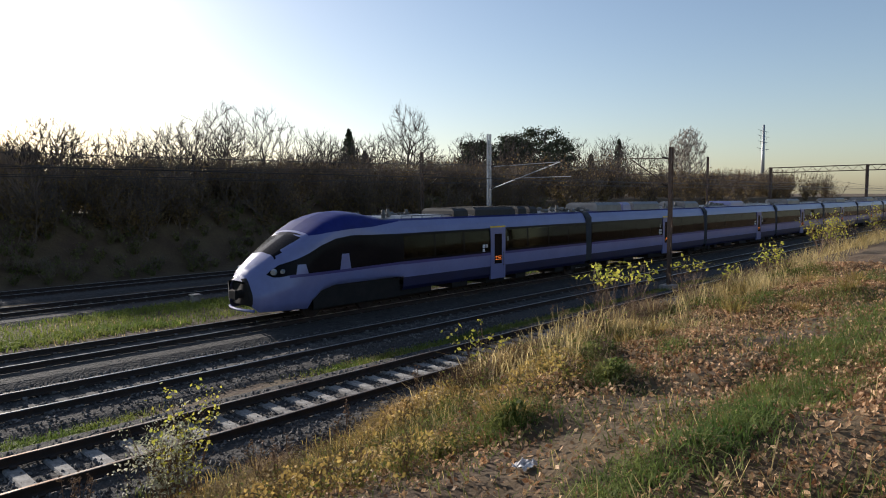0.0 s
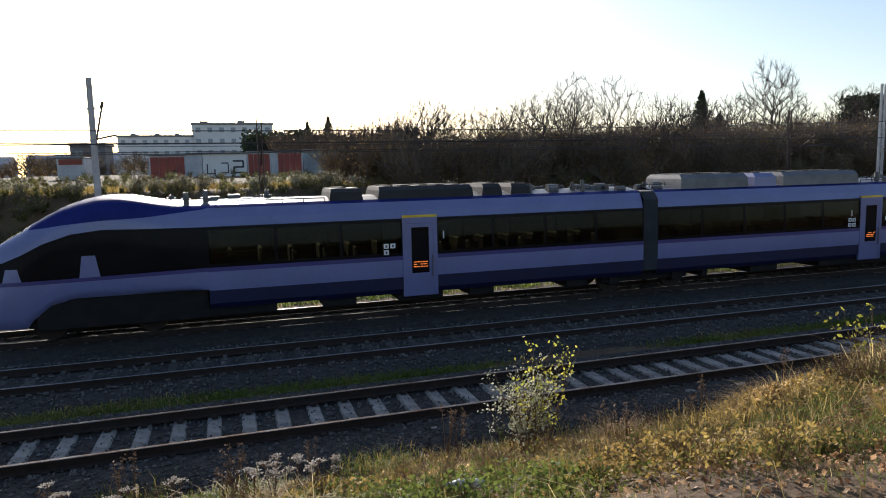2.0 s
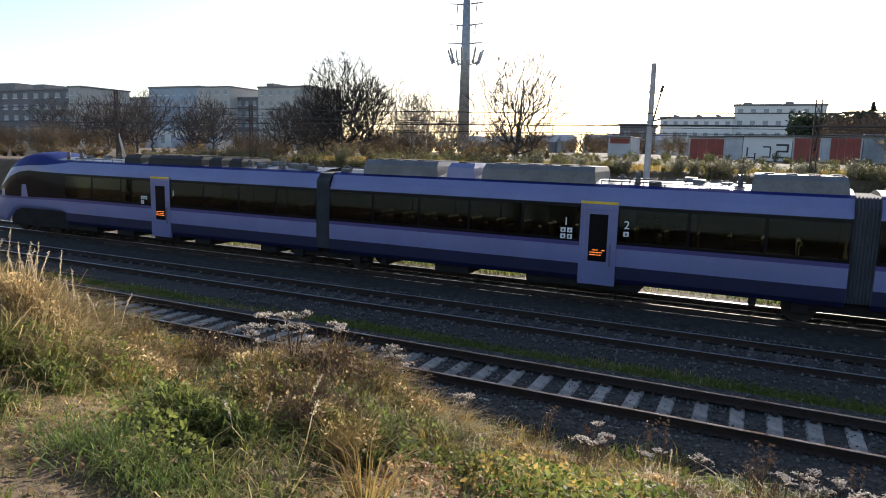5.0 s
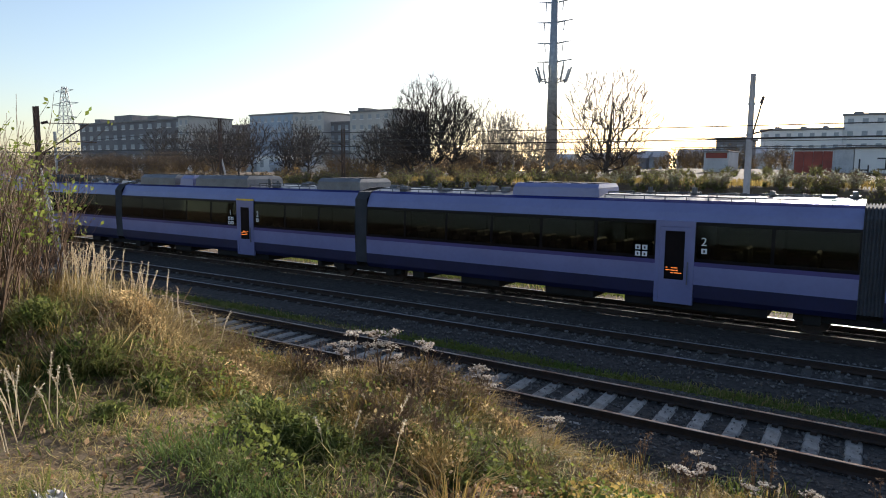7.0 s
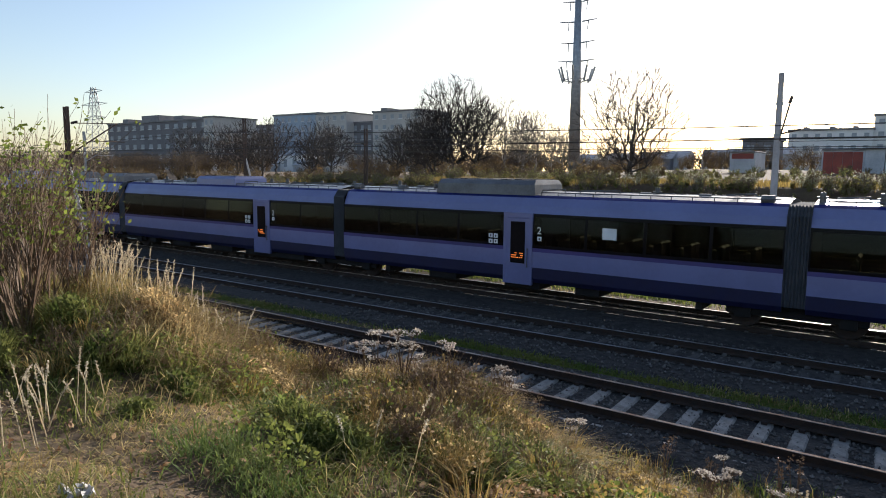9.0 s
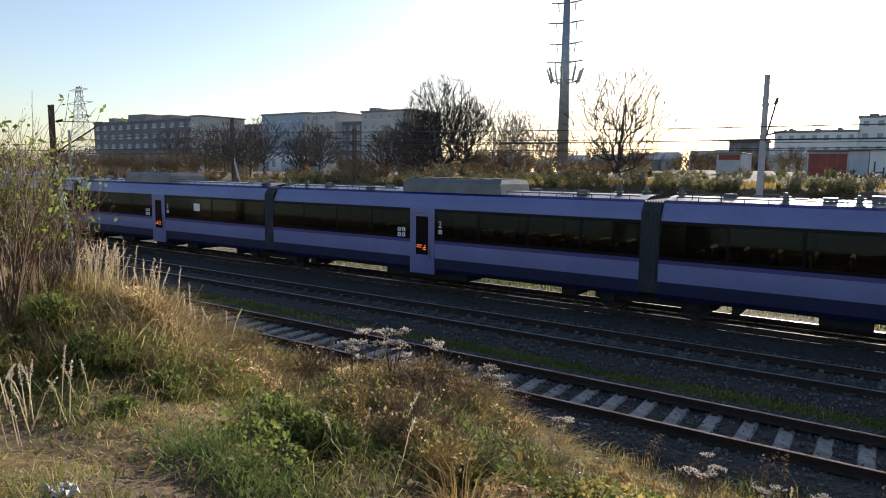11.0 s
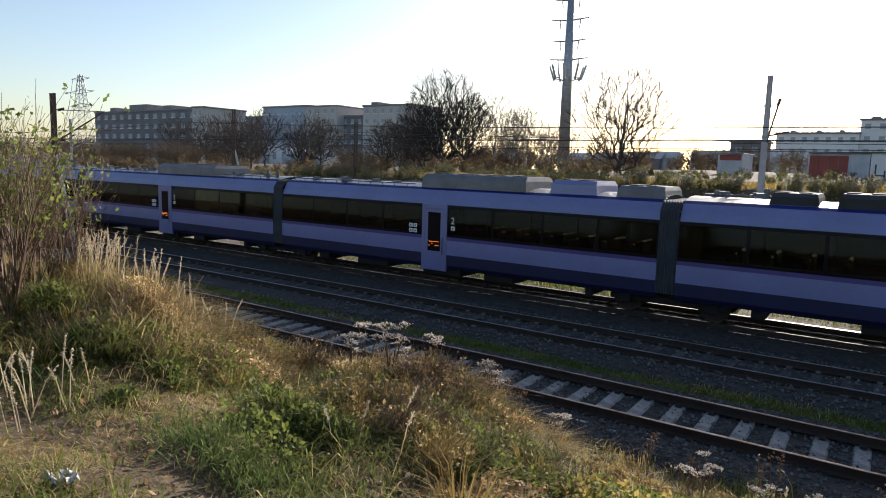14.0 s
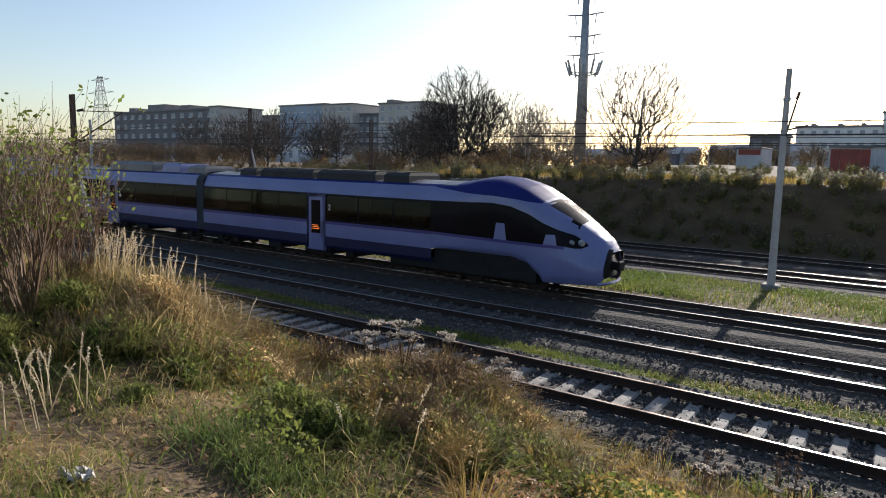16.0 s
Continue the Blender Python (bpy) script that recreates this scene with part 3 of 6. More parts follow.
def underfloor(car, x0, x1, gaps):
    """Dark boxes under the floor; daylight shows through the gaps."""
    edge = x0
    for a, b in gaps + [(x1, x1)]:
        if a > edge + 0.05:
            s = Soup()
            s.box(edge, a, -1.22, 1.22, 0.34, 0.80, 0, 0.04)
            part("underfloor_box", s, M_UNDER, car)
        edge = b


def lining(car, x0, x1):
    """Floor and ceiling inside."""
    for nm, y, z0, z1, m in (("floor", 1.38, 1.0, 1.1, M_UNDER), ("ceiling_lining", 1.2, 2.98, 3.05, M_INNER)):
        s = Soup()
        s.box(x0, x1, -y, y, z0, z1)
        part(nm, s, m, car)


def bellows(x):
    """A folded rubber sleeve between two cars."""
    s, V = Soup(), []
    n = 15
    for k in range(n):
        w, xx = (1.34 if k % 2 else 1.41), x + k * 0.04
        V += [(xx, -w, 0.75), (xx, -w, 3.15), (xx, -w + 0.25, w + 2.04), (xx, w - 0.25, w + 2.04), (xx, w, 3.15), (xx, w, 0.75)]
    s.add(V, [(k * 6 + q, k * 6 + (q + 1) % 6, k * 6 + 6 + (q + 1) % 6, k * 6 + 6 + q) for k in range(n - 1) for q in range(6)])
    return s


def middle_car(train, x0, door_x, spec):
    x1 = x0 + CAR
    b = Soup()
    ends = [(x0 + 0.3, door_x - 0.54), (door_x + 0.54, x1 - 0.3)]
    L, R = x0 + 0.28, x1 - 0.28
    side_panel(b, L, R, 6, 11, BANDS)
    for x in (L, R):
        v = [(x, -y, z) for y, z in SECTION] + [(x, y, z) for y, z in reversed(SECTION[:-1])]
        b.add(v, [tuple(range(len(v)))], 5)
    car = part("car", b, TRAIN_MATS, train, "middle car in white and blue with a black window band")
    underfloor(car, x0 + 2.3, x1 - 2.3, spec["gaps"])
    lining(car, L, R)
    add_sides(car, [(L, door_x - 0.54), (door_x + 0.54, R)])
    add_window_band(car, [(L, door_x - 0.54, max(1, round((door_x - 0.54 - L) / 1.9))), (door_x + 0.54, R, max(1, round((R - door_x - 0.54) / 1.9)))])
    add_door(car, door_x, spec["yellow"])
    for txt, dx in spec["digits"]:
        add_digit(car, txt, door_x + dx)
    add_pictograms(car, door_x - 1.12, 4 if spec["digits"][-1][0] == "2" else 3)
    add_pictograms(car, door_x + 0.72, 1)
    add_seats(car, x0 + 1.2, x1 - 1.2)
    add_roof(car, spec["units"], spec["clutter"], spec["rails"])
    # bellows between the cars
    part("gangway_bellows", bellows(x1 - 0.28), M_GREYG, car, "grey rubber bellows between the cars")
    add_bogie(car, x1)
    return car


def nose_curves(s):
    top = np.interp(s, [0, 0.06, 0.23, 0.55, 0.94, 1.5, 2.07, 2.5, 2.9, 3.35, 3.8, 4.3, 4.8, 6.5], [1.50, 1.62, 1.88, 2.12, 2.40, 2.75, 3.08, 3.33, 3.55, 3.70, 3.80, 3.86, 3.88, 3.60])
    wid = np.interp(s, [0, 0.1, 0.3, 0.7, 1.3, 2.0, 3.0, 4.0], [0.62, 0.80, 0.97, 1.14, 1.28, 1.37, 1.42, 1.435]) / 1.435
    bot = np.interp(s, [0, 0.12, 0.3, 2.0, 2.15, 2.6, 3.2, 6.5], [1.42, 0.62, 0.45, 0.42, 0.62, 1.0, 1.15, 1.15])
    return top, wid, bot


def end_car(train, x_joint, flip, spec):
    """An end car; built with its nose at 0 and its joint at END, then turned for the tail."""
    m = Matrix.Translation((x_joint + END, 0, 0)) @ Matrix.Rotation(math.pi, 4, "Z") if flip else Matrix.Translation((x_joint - END, 0, 0))
    b = Soup()
    NS = 6.5
    ss = np.unique(np.concatenate([np.linspace(0, 0.3, 9), np.linspace(0.3, 4.2, 70), np.linspace(4.2, NS, 14), [0.98, 2.1, 2.2, 3.0, 0.62]]))
    sy, sz = np.array([p[0] for p in SECTION]), np.array([p[1] for p in SECTION])

    def ring_y(s, z):
        """Half width of the nose at s and height z."""
        t, w, bt = nose_curves(s)
        full = sstep(3.6, 6.4, s)
        u = (sz - 0.6) / 2.98
        zz = (bt + u * (t - bt)) * (1 - full) + full * np.maximum(sz, bt)
        yy = sy * w * (1 - 0.42 * (1 - sstep(0, 2.4, s)) * np.maximum(0, u - 0.35) / 0.65)
        return float(np.interp(z, zz + np.arange(len(zz)) * 1e-6, yy)), float(zz[0]), float(zz[-1])

    def lines(s):
        """Heights of the paint lines: skirt, stripe, black band, crown."""
        hi = np.interp(s, [0.62, 0.75, 1.05, 1.6, 2.04, 2.54, 3.2, 3.95, 5, 6.5], [1.71, 1.83, 2.02, 2.18, 2.36, 2.62, 2.84, 2.93, 2.9, 2.88])
        lo = np.interp(s, [0.62, 0.8, 1.0, 1.4, 6.5], [1.70, 1.61, 1.60, 1.66, 1.76])
        zr = np.interp(s, [0, 2.2, 2.6, 3.0, 3.9, 5.0, 6.5], [3.3, 2.98, 3.02, 3.08, 3.16, 3.2, 3.36])
        return lo, hi, zr

    SEG = [(5, 0), (6, 0), (1, 2), (9, 3), (6, 0), (12, 1)]
    rows, nk = [], sum(n for n, _ in SEG) + 1
    for s in ss:
        _, z0, z1 = ring_y(s, 1.0)
        lo, hi, zr = lines(s)
        kn = [z0, min(1.13, z1), lo - 0.1, lo, hi, zr, z1]
        for q in range(1, 7):
            kn[q] = min(max(kn[q], kn[q - 1] + 0.002), z1 - 0.002 * (6 - q))
        zs = [kn[0]]
        for q, (n, _) in enumerate(SEG):
            zs += [kn[q] + (kn[q + 1] - kn[q]) * k / n for k in range(1, n + 1)]
        rows.append([(s, ring_y(s, z)[0], z) for z in zs])
    seg_of = [q for q, (n, _) in enumerate(SEG) for _ in range(n)]
    for sg in (-1, 1):
        V = [(x, sg * y, z) for ring in rows for x, y, z in ring]
        F, MI = [], []
        for i in range(len(ss) - 1):
            s = (ss[i] + ss[i + 1]) / 2
            for k in range(nk - 1):
                a = i * nk + k
                q = (a, a + nk, a + nk + 1, a + 1)
                F.append(q if sg < 0 else q[::-1])
                sq = seg_of[k]
                mi = SEG[sq][1]
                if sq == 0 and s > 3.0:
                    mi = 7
                if sq == 2 and s < 1.3:
                    mi = 0
                if sq == 3 and s < 0.62:
                    mi = 0
                if sq == 5 and s < 2.2:
                    mi = 0
                if sq == 5 and s > 5.6 and k > nk - 8:
                    mi = 4
                ymean = np.mean([abs(V[c][1]) for c in q])
                if 0.98 < s < 2.1 and sq >= 4 and ymean < 0.80:
                    mi = 3
                if s < 0.13 and sq <= 1:
                    mi = 5
                MI.append(mi)
        n0 = b.n
        b.v.append(np.array(V))
        b.n += len(V)
        b.f.extend([tuple(c + n0 for c in f) for f in F])
        b.m.extend(MI)
    # coupler hatch and apron
    b.box(0.16, 0.3, -0.60, 0.60, 0.62, 1.42, 5, 0.05)
    L, R, dx = NS, END - 0.28, spec["door"]
    nb = Soup()
    side_panel(nb, L, R, 6, 11, BANDS)
    v = [(R, -y, z) for y, z in SECTION] + [(R, y, z) for y, z in reversed(SECTION[:-1])]
    nb.add(v, [tuple(range(len(v)))], 5)
    car = part("end_car", nb, TRAIN_MATS, train, "streamlined end car in white and blue with a black window band")
    car.matrix_basis = m
    underfloor(car, 6.4, END - 2.3, spec["gaps"])
    lining(car, L, R)
    ns = part("nose", b, TRAIN_MATS, car, "sloping white nose with a dark windscreen and blue crown", smooth=True)
    add_sides(car, [(L, dx - 0.54), (dx + 0.54, R)])
    add_window_band(car, [(L, dx - 0.54, 3), (dx + 0.54, R, 4)])
    # Added black panels imitate the deep shade around the bogie; no such cover exists.
    for sg in (-1, 1):
        s = Soup()
        s.box(2.25, 6.45, sg * 1.2 - 0.05, sg * 1.2 + 0.05, 0.34, 1.16, 0, 0.02)
        part("bogie_fairing", s, M_UNDER, car, "black panel standing in for the shade around the bogie")
    for s0, s1, ztop in ((1.55, 2.0, 2.0), (3.34, 3.84, 2.27)):
        for sg in (-1, 1):
            p = Soup()
            n, mrow = 6, 5
            v = []
            for k in range(mrow):
                f = k / (mrow - 1)
                for i in range(n):
                    s = s0 + (s1 - s0) * (f * 0.18 + (1 - f * 0.36) * i / (n - 1))
                    z = lines(s)[0] + (ztop - lines(s)[0]) * f
                    v.append((s, sg * (ring_y(s, z)[0] + 0.006), z))
            fs = [(k * n + i, k * n + i + 1, (k + 1) * n + i + 1, (k + 1) * n + i) for k in range(mrow - 1) for i in range(n - 1)]
            p.add(v, fs if sg < 0 else [q[::-1] for q in fs])
            part("cab_pillar", p, M_WHITE_SHADED, car, "white pillar across the black band", smooth=True)
    # lamps, coupler, wiper
    for sg in (-1, 1):
        s = Soup()
        s.tube((0.80, sg * 1.06, 1.80), (0.70, sg * 1.14, 1.79), 0.11, 0.085, 14)
        s.tube((1.1, sg * 1.14, 1.80), (1.0, sg * 1.22, 1.79), 0.08, 0.06, 12)
        part("headlight", s, M_GALV, car, "round headlight behind dark glass")
    s = Soup()
    s.tube((-0.12, 0, 1.02), (0.3, 0, 1.02), 0.13, 0.16, 12)
    s.box(-0.2, -0.08, -0.2, 0.2, 0.86, 1.2, 0, 0.04)
    part("coupler", s, M_UNDER, car, "black automatic coupler")
    s = Soup()
    for k in range(9):
        a = -0.5 + k / 8.0
        s.tube((0.02 + 0.35 * a * a * 1.6, a * 1.55, 0.5), (0.02 + 0.35 * (a + .125) ** 2 * 1.6, (a + 0.125) * 1.55, 0.5), 0.05, 0.05, 6)
    part("apron", s, M_WHITE_SHADED, car, "white lower apron edge")
    add_door(car, dx, spec["yellow"])
    if flip:
        # the visible side of the tail is its other side
        for o in list(car.children):
            if o.name.startswith("door"):
                o.matrix_basis = Matrix.Translation((dx, 0, 0)) @ Matrix.Rotation(math.pi, 4, "Z")
    sd = -1 if not flip else 1
    for txt, ddx in spec["digits"]:
        if not flip:
            add_digit(car, txt, dx + ddx)
        else:
            add_digit(car, txt, 0)
            ob = [o for o in car.children if o.name.startswith("class_number")][-1]
            ob.matrix_basis = pose(dx - ddx, 1.447, 2.22, 88, 0, 180)
    if not flip:
        add_pictograms(car, dx - 1.12, 3)
    add_seats(car, 7.0, END - 1.2)
    add_roof(car, spec["units"], spec["clutter"], spec["rails"])
    add_bogie(car, 3.7)
    if not flip:
        part("gangway_bellows", bellows(END - 0.28), M_GREYG, car, "grey rubber bellows between the cars")
        add_bogie(car, END)
    return car


def make_train():
    train = thing("passenger_train", "white and blue streamlined electric passenger train on the main line", "train")
    end_car(train, END, False, dict(door=12.55, yellow=True, digits=[("1", 0.66)], gaps=[(8.3, 9.6), (10.6, 11.9), (13.3, 14.2), (15.0, 17.6)],
            units=[(9.95, 10.95, 0.36, 1.0, 2), (11.4, 14.45, 0.38, 1.0, 2), (14.75, 15.45, 0.38, 0.95, 2), (15.75, 16.45, 0.36, 0.9, 2)], clutter=[(5.0, 8.6, 9), (16.5, 20.0, 20)], rails=[(6.8, 9.8)]))
    J = [END + CAR * k for k in range(8)]
    U1 = [(1.45, 4.35, 0.5, 1.05, 0), (4.65, 5.65, 0.48, 1.0, 1), (5.9, 9.55, 0.5, 1.05, 0), (13.7, 16.0, 0.46, 1.0, 0)]
    specs = [
        (9.8, True, [("1", -1.05), ("2", 0.72)], U1, [(0.1, 1.3, 5), (9.8, 13.5, 11)], [(9.7, 13.6)]),
        (11.65, False, [("2", 0.7)], [(6.2, 9.2, 0.42, 0.95, 1)], [(0.5, 6.0, 12), (9.4, 16.0, 14)], [(0.6, 6.0), (9.4, 15.9)]),
        (8.2, False, [("2", 0.7)], [(4.6, 8.6, 0.5, 1.05, 0)], [(0.4, 4.4, 8), (9, 16, 9)], [(0.6, 4.5), (8.8, 15.9)]),
        (8.2, False, [("2", 0.7)], [(7.0, 11.2, 0.5, 1.05, 0)], [(0.4, 6, 10), (11.4, 16, 6)], [(0.6, 6.8), (11.4, 15.9)]),
        (8.2, False, [("2", 0.7)], [(7.0, 11.6, 0.5, 1.05, 0)], [(0.4, 6, 9), (12, 16, 6)], [(0.6, 6.8), (11.8, 15.9)]),
        (8.2, False, [("2", 0.7)], [(7.3, 11.6, 0.5, 1.05, 0), (12.4, 14.0, 0.45, 0.95, 1), (14.6, 16.1, 0.36, 0.9, 0)], [(0.4, 6.6, 8)], [(0.6, 7.0)]),
    ]
    gaps = [(2.5, 4.4), (5.6, 7.6), (8.9, 10.2), (11.0, 13.9)]
    for k, (d, yel, dig, un, cl, ra) in enumerate(specs):
        x0 = J[k]
        sh = lambda rows: [(x0 + r[0], x0 + r[1], *r[2:]) for r in rows]
        g2 = [(x0 + a + (0.3 if k % 2 else 0), x0 + b2) for a, b2 in gaps if not (a - 0.3 < d < b2 + 0.3)] if k != 3 else [(x0 + 2.6, x0 + 6.4), (x0 + 10.0, x0 + 13.6)]
        middle_car(train, x0, x0 + d, dict(yellow=yel, digits=dig, units=sh(un), clutter=sh(cl), rails=[(x0 + a, x0 + b2) for a, b2 in ra], gaps=g2))
    note = Soup()
    note.box(64.55, 65.0, -1.452, -1.446, 2.2, 2.55, 0, 0.002)
    part("window_notice", note, M_SIGN, train, "white sheet of paper in a window")
    end_car(train, J[6], True, dict(door=END - 8.15, yellow=False, digits=[("2", 0.7)], gaps=[(8.6, 10.6), (11.0, 11.9), (13.4, 15.0), (15.8, 18.0)],
            units=[(7.9, 9.2, 0.38, 1.0, 2), (9.6, 12.9, 0.38, 1.0, 2), (13.15, 16.6, 0.38, 1.0, 2), (17.0, 18.2, 0.34, 0.9, 2)], clutter=[(5.2, 6.8, 5), (18.3, 20.2, 8)], rails=[]))
    return train


train = make_train()

# ---- masts, wires, pylons ----
def mast(name, label, x, y, top, kind, arm=None, stays=False, base=-0.3):
    """A catenary mast. arm: y of the wire that its bracket holds."""
    th = thing(name, label, "catenary mast", "catenary masts", "", pose(x, y, base))
    s = Soup()
    h = top - base
    if kind == "concrete":
        s.tube((0, 0, 0), (0, 0, h), 0.15, 0.095, 14)
        part("pole", s, M_POLE, th, smooth=False)
        f = Soup()
        f.box(-0.3, 0.3, -0.3, 0.3, -0.2, 0.22, 0, 0.04)
        part("footing", f, M_CONC, th)
        for z in (h * 0.72, h * 0.86):
            r = Soup()
            r.tube((0, 0, z), (0, 0, z + 0.09), 0.135, 0.135, 12)
            part("clamp", r, M_GALV, th)
    else:
        m = M_MASTB if kind == "steel" else M_GALV
        for sg in (-1, 1):
            c = Soup()
            c.box(sg * 0.13 - 0.03, sg * 0.13 + 0.03, -0.06, 0.06, 0, h, 0, 0.008)
            part("channel", c, m, th)
        lat = Soup()
        z, k = 0.3, 1
        while z < h - 0.5:
            lat.tube((-0.12 * k, -0.06, z), (0.12 * k, -0.06, z + 0.42), 0.016, 0.016, 4)
            lat.tube((0.12 * k, 0.06, z), (-0.12 * k, 0.06, z + 0.42), 0.016, 0.016, 4)
            z += 0.42
            k = -k
        part("lacing", lat, m, th, "flat steel lacing", kind="stuff")
        f = Soup()
        f.box(-0.35, 0.35, -0.35, 0.35, -0.2, 0.25, 0, 0.04)
        part("footing", f, M_CONC, th)
    if arm is not None:
        d = arm - y
        zc = 5.35 - base
        a = Soup()
        a.tube((0, 0, zc - 0.55), (0, d * 0.98, zc + 0.95), 0.035, 0.03, 7)
        a.tube((0, 0, zc + 0.85), (0, d * 0.98, zc + 0.95), 0.022, 0.022, 6)
        a.tube((0, d * 0.45, zc + 0.12), (0, d * 1.12, zc + 0.12), 0.022, 0.022, 6)
        part("bracket_arm", a, M_MASTB if kind == "steel" else M_GALV, th, "tubular cantilever bracket")
        i = Soup()
        for z in (zc - 0.45, zc + 0.86):
            for q in range(4):
                i.tube((0, np.sign(d) * (0.2 + q * 0.07), z + 0.02 * q), (0, np.sign(d) * (0.235 + q * 0.07), z + 0.02 * q), 0.06, 0.06, 8)
        part("insulator", i, M_RUST, th)
    if stays:
        for q in (0.0, 0.16):
            a = Soup()
            a.tube((0.1, 0, h * 0.62 + q), (2.0 + q * 3, -0.3, 0.0), 0.045, 0.045, 6)
            part("stay", a, M_POLE, th, "slanting stay pole")
    return th


mast("catenary_mast", "slim pale concrete pole between the tracks", -6.62, 16.45, 8.0, "concrete")
s_ = Soup()
s_.tube((-6.56, 16.4, 5.5), (-6.26, 16.6, 7.05), 0.035, 0.03, 8)
s_.tube((-6.30, 16.55, 6.9), (-6.24, 16.62, 7.15), 0.06, 0.05, 8)
s_.tube((-6.62, 16.45, 5.55), (-6.5, 16.42, 5.55), 0.04, 0.04, 8)
s_.tube((-6.56, 16.4, 5.75), (-5.9, 16.9, 5.95), 0.03, 0.03, 8)
tagged(new("line_switch_rod", s_.mesh("line_switch_rod", [M_MASTB])), "slanting rusty rod clamped to the concrete pole", "rod")
mast("catenary_mast", "pale galvanised mast with brackets behind the train", 29.95, 14.5, 8.2, "galv", 9.27)
mast("catenary_mast", "rusty laced steel mast with a bracket over the line", 29.9, 2.9, 6.75, "steel", 5.18)
mast("catenary_mast", "rusty laced steel mast with stay poles", -32.5, 2.9, 6.9, "steel", 5.18, True)
mast("catenary_mast", "rusty laced steel mast beside the siding", -88.0, 2.9, 7.6, "steel", 5.18)
mast("catenary_mast", "rusty laced steel mast with stay poles", -45.0, 22.0, 8.15, "steel", 18.86, True)
mast("catenary_mast", "grey steel mast beyond the tracks", -70.0, 22.0, 7.8, "galv", 24.5)
mast("catenary_mast", "dark steel mast below the far bank", 36.6, 27.0, 8.05, "steel", 24.5)
mast("catenary_mast", "dark steel mast below the far bank", -36.9, 27.0, 7.4, "steel", 24.5)
mast("catenary_mast", "dark steel mast below the far bank", -0.2, 27.2, 7.4, "steel", 24.5)
mast("catenary_mast", "dark steel mast beyond the tracks", 64.0, 14.5, 8.2, "steel", 9.27)


def wires():
    for y, zc in ((9.27, 5.25), (18.86, 5.35), (24.5, 5.45)):
        th = thing("overhead_line", "sagging messenger wire with droppers over a contact wire", "overhead wire", "overhead lines", "structure")
        s = Soup()
        for z in (zc,):
            s.tube((-400, y, z), (500, y, z), 0.017, 0.017, 5)
        part("contact_wire", s, M_WIRE, th)
        s, d = Soup(), Soup()
        xs = np.arange(-400, 500, 8.0)
        zz = zc + 0.35 + 0.5 * ((((xs + 32) % 62) / 31 - 1) ** 2)
        for a in range(len(xs) - 1):
            s.tube((xs[a], y, zz[a]), (xs[a + 1], y, zz[a + 1]), 0.015, 0.015, 4, caps=False)
            d.tube((xs[a], y, zc), (xs[a], y, zz[a]), 0.005, 0.005, 4, caps=False)
        part("messenger_wire", s, M_WIRE, th)
        part("droppers", d, M_WIRE, th, kind="stuff")


wires()


def tube_pylon(x, y, z0, top, arms):
    th = thing("power_pylon", "tall grey tubular steel power pylon with short cross-arms", "power pylon", "pylons", "", pose(x, y, z0))
    s = Soup()
    h = top - z0
    s.tube((0, 0, 0), (0, 0, h), 1.0, 0.5, 16)
    part("tube", s, M_GALV, th, smooth=True)
    for z, w in arms:
        a = Soup()
        for sg in (-1, 1):
            a.tube((0, 0, z - z0), (sg * w, 0.3 * sg, z - z0 + 0.25), 0.16, 0.07, 6)
            a.tube((sg * w * 0.55, 0.16 * sg, z - z0 + 0.14), (sg * w * 0.5, 0.16 * sg, z - z0 - 1.3), 0.09, 0.07, 6)
        part("cross_arm", a, M_GALV, th)
    return th


p1 = tube_pylon(-48.2, 90.0, 4.3, 36.0, [(31.1, 2.6), (28.0, 3.1), (24.7, 2.8), (21.8, 3.2)])
ring_ = Soup()
for k in range(8):
    an, bn = k * math.pi / 4, (k + 1) * math.pi / 4
    ring_.tube((math.cos(an) * 2.2, math.sin(an) * 2.2, 14.6), (math.cos(bn) * 2.2, math.sin(bn) * 2.2, 14.6), 0.06, 0.06, 5)
part("ring_rail", ring_, M_GALV, p1)
for k in range(8):
    an = k * math.pi / 4 + 0.2
    a_ = Soup()
    a_.tube((math.cos(an) * 0.7, math.sin(an) * 0.7, 14.2), (math.cos(an) * 2.3, math.sin(an) * 2.3, 14.8), 0.07, 0.06, 5)
    a_.tube((math.cos(an) * 2.2, math.sin(an) * 2.2, 14.3), (math.cos(an) * 2.95, math.sin(an) * 2.95, 16.6), 0.17, 0.17, 6)
    part("antenna_panel", a_, M_GALV, p1, "slanting antenna panel on its bracket")
tube_pylon(320, 90.0, float(ground_z(320, 90)), 36.5, [(33.5, 8.0), (31.2, 9.0), (28.6, 8.0), (25.5, 9.0)])


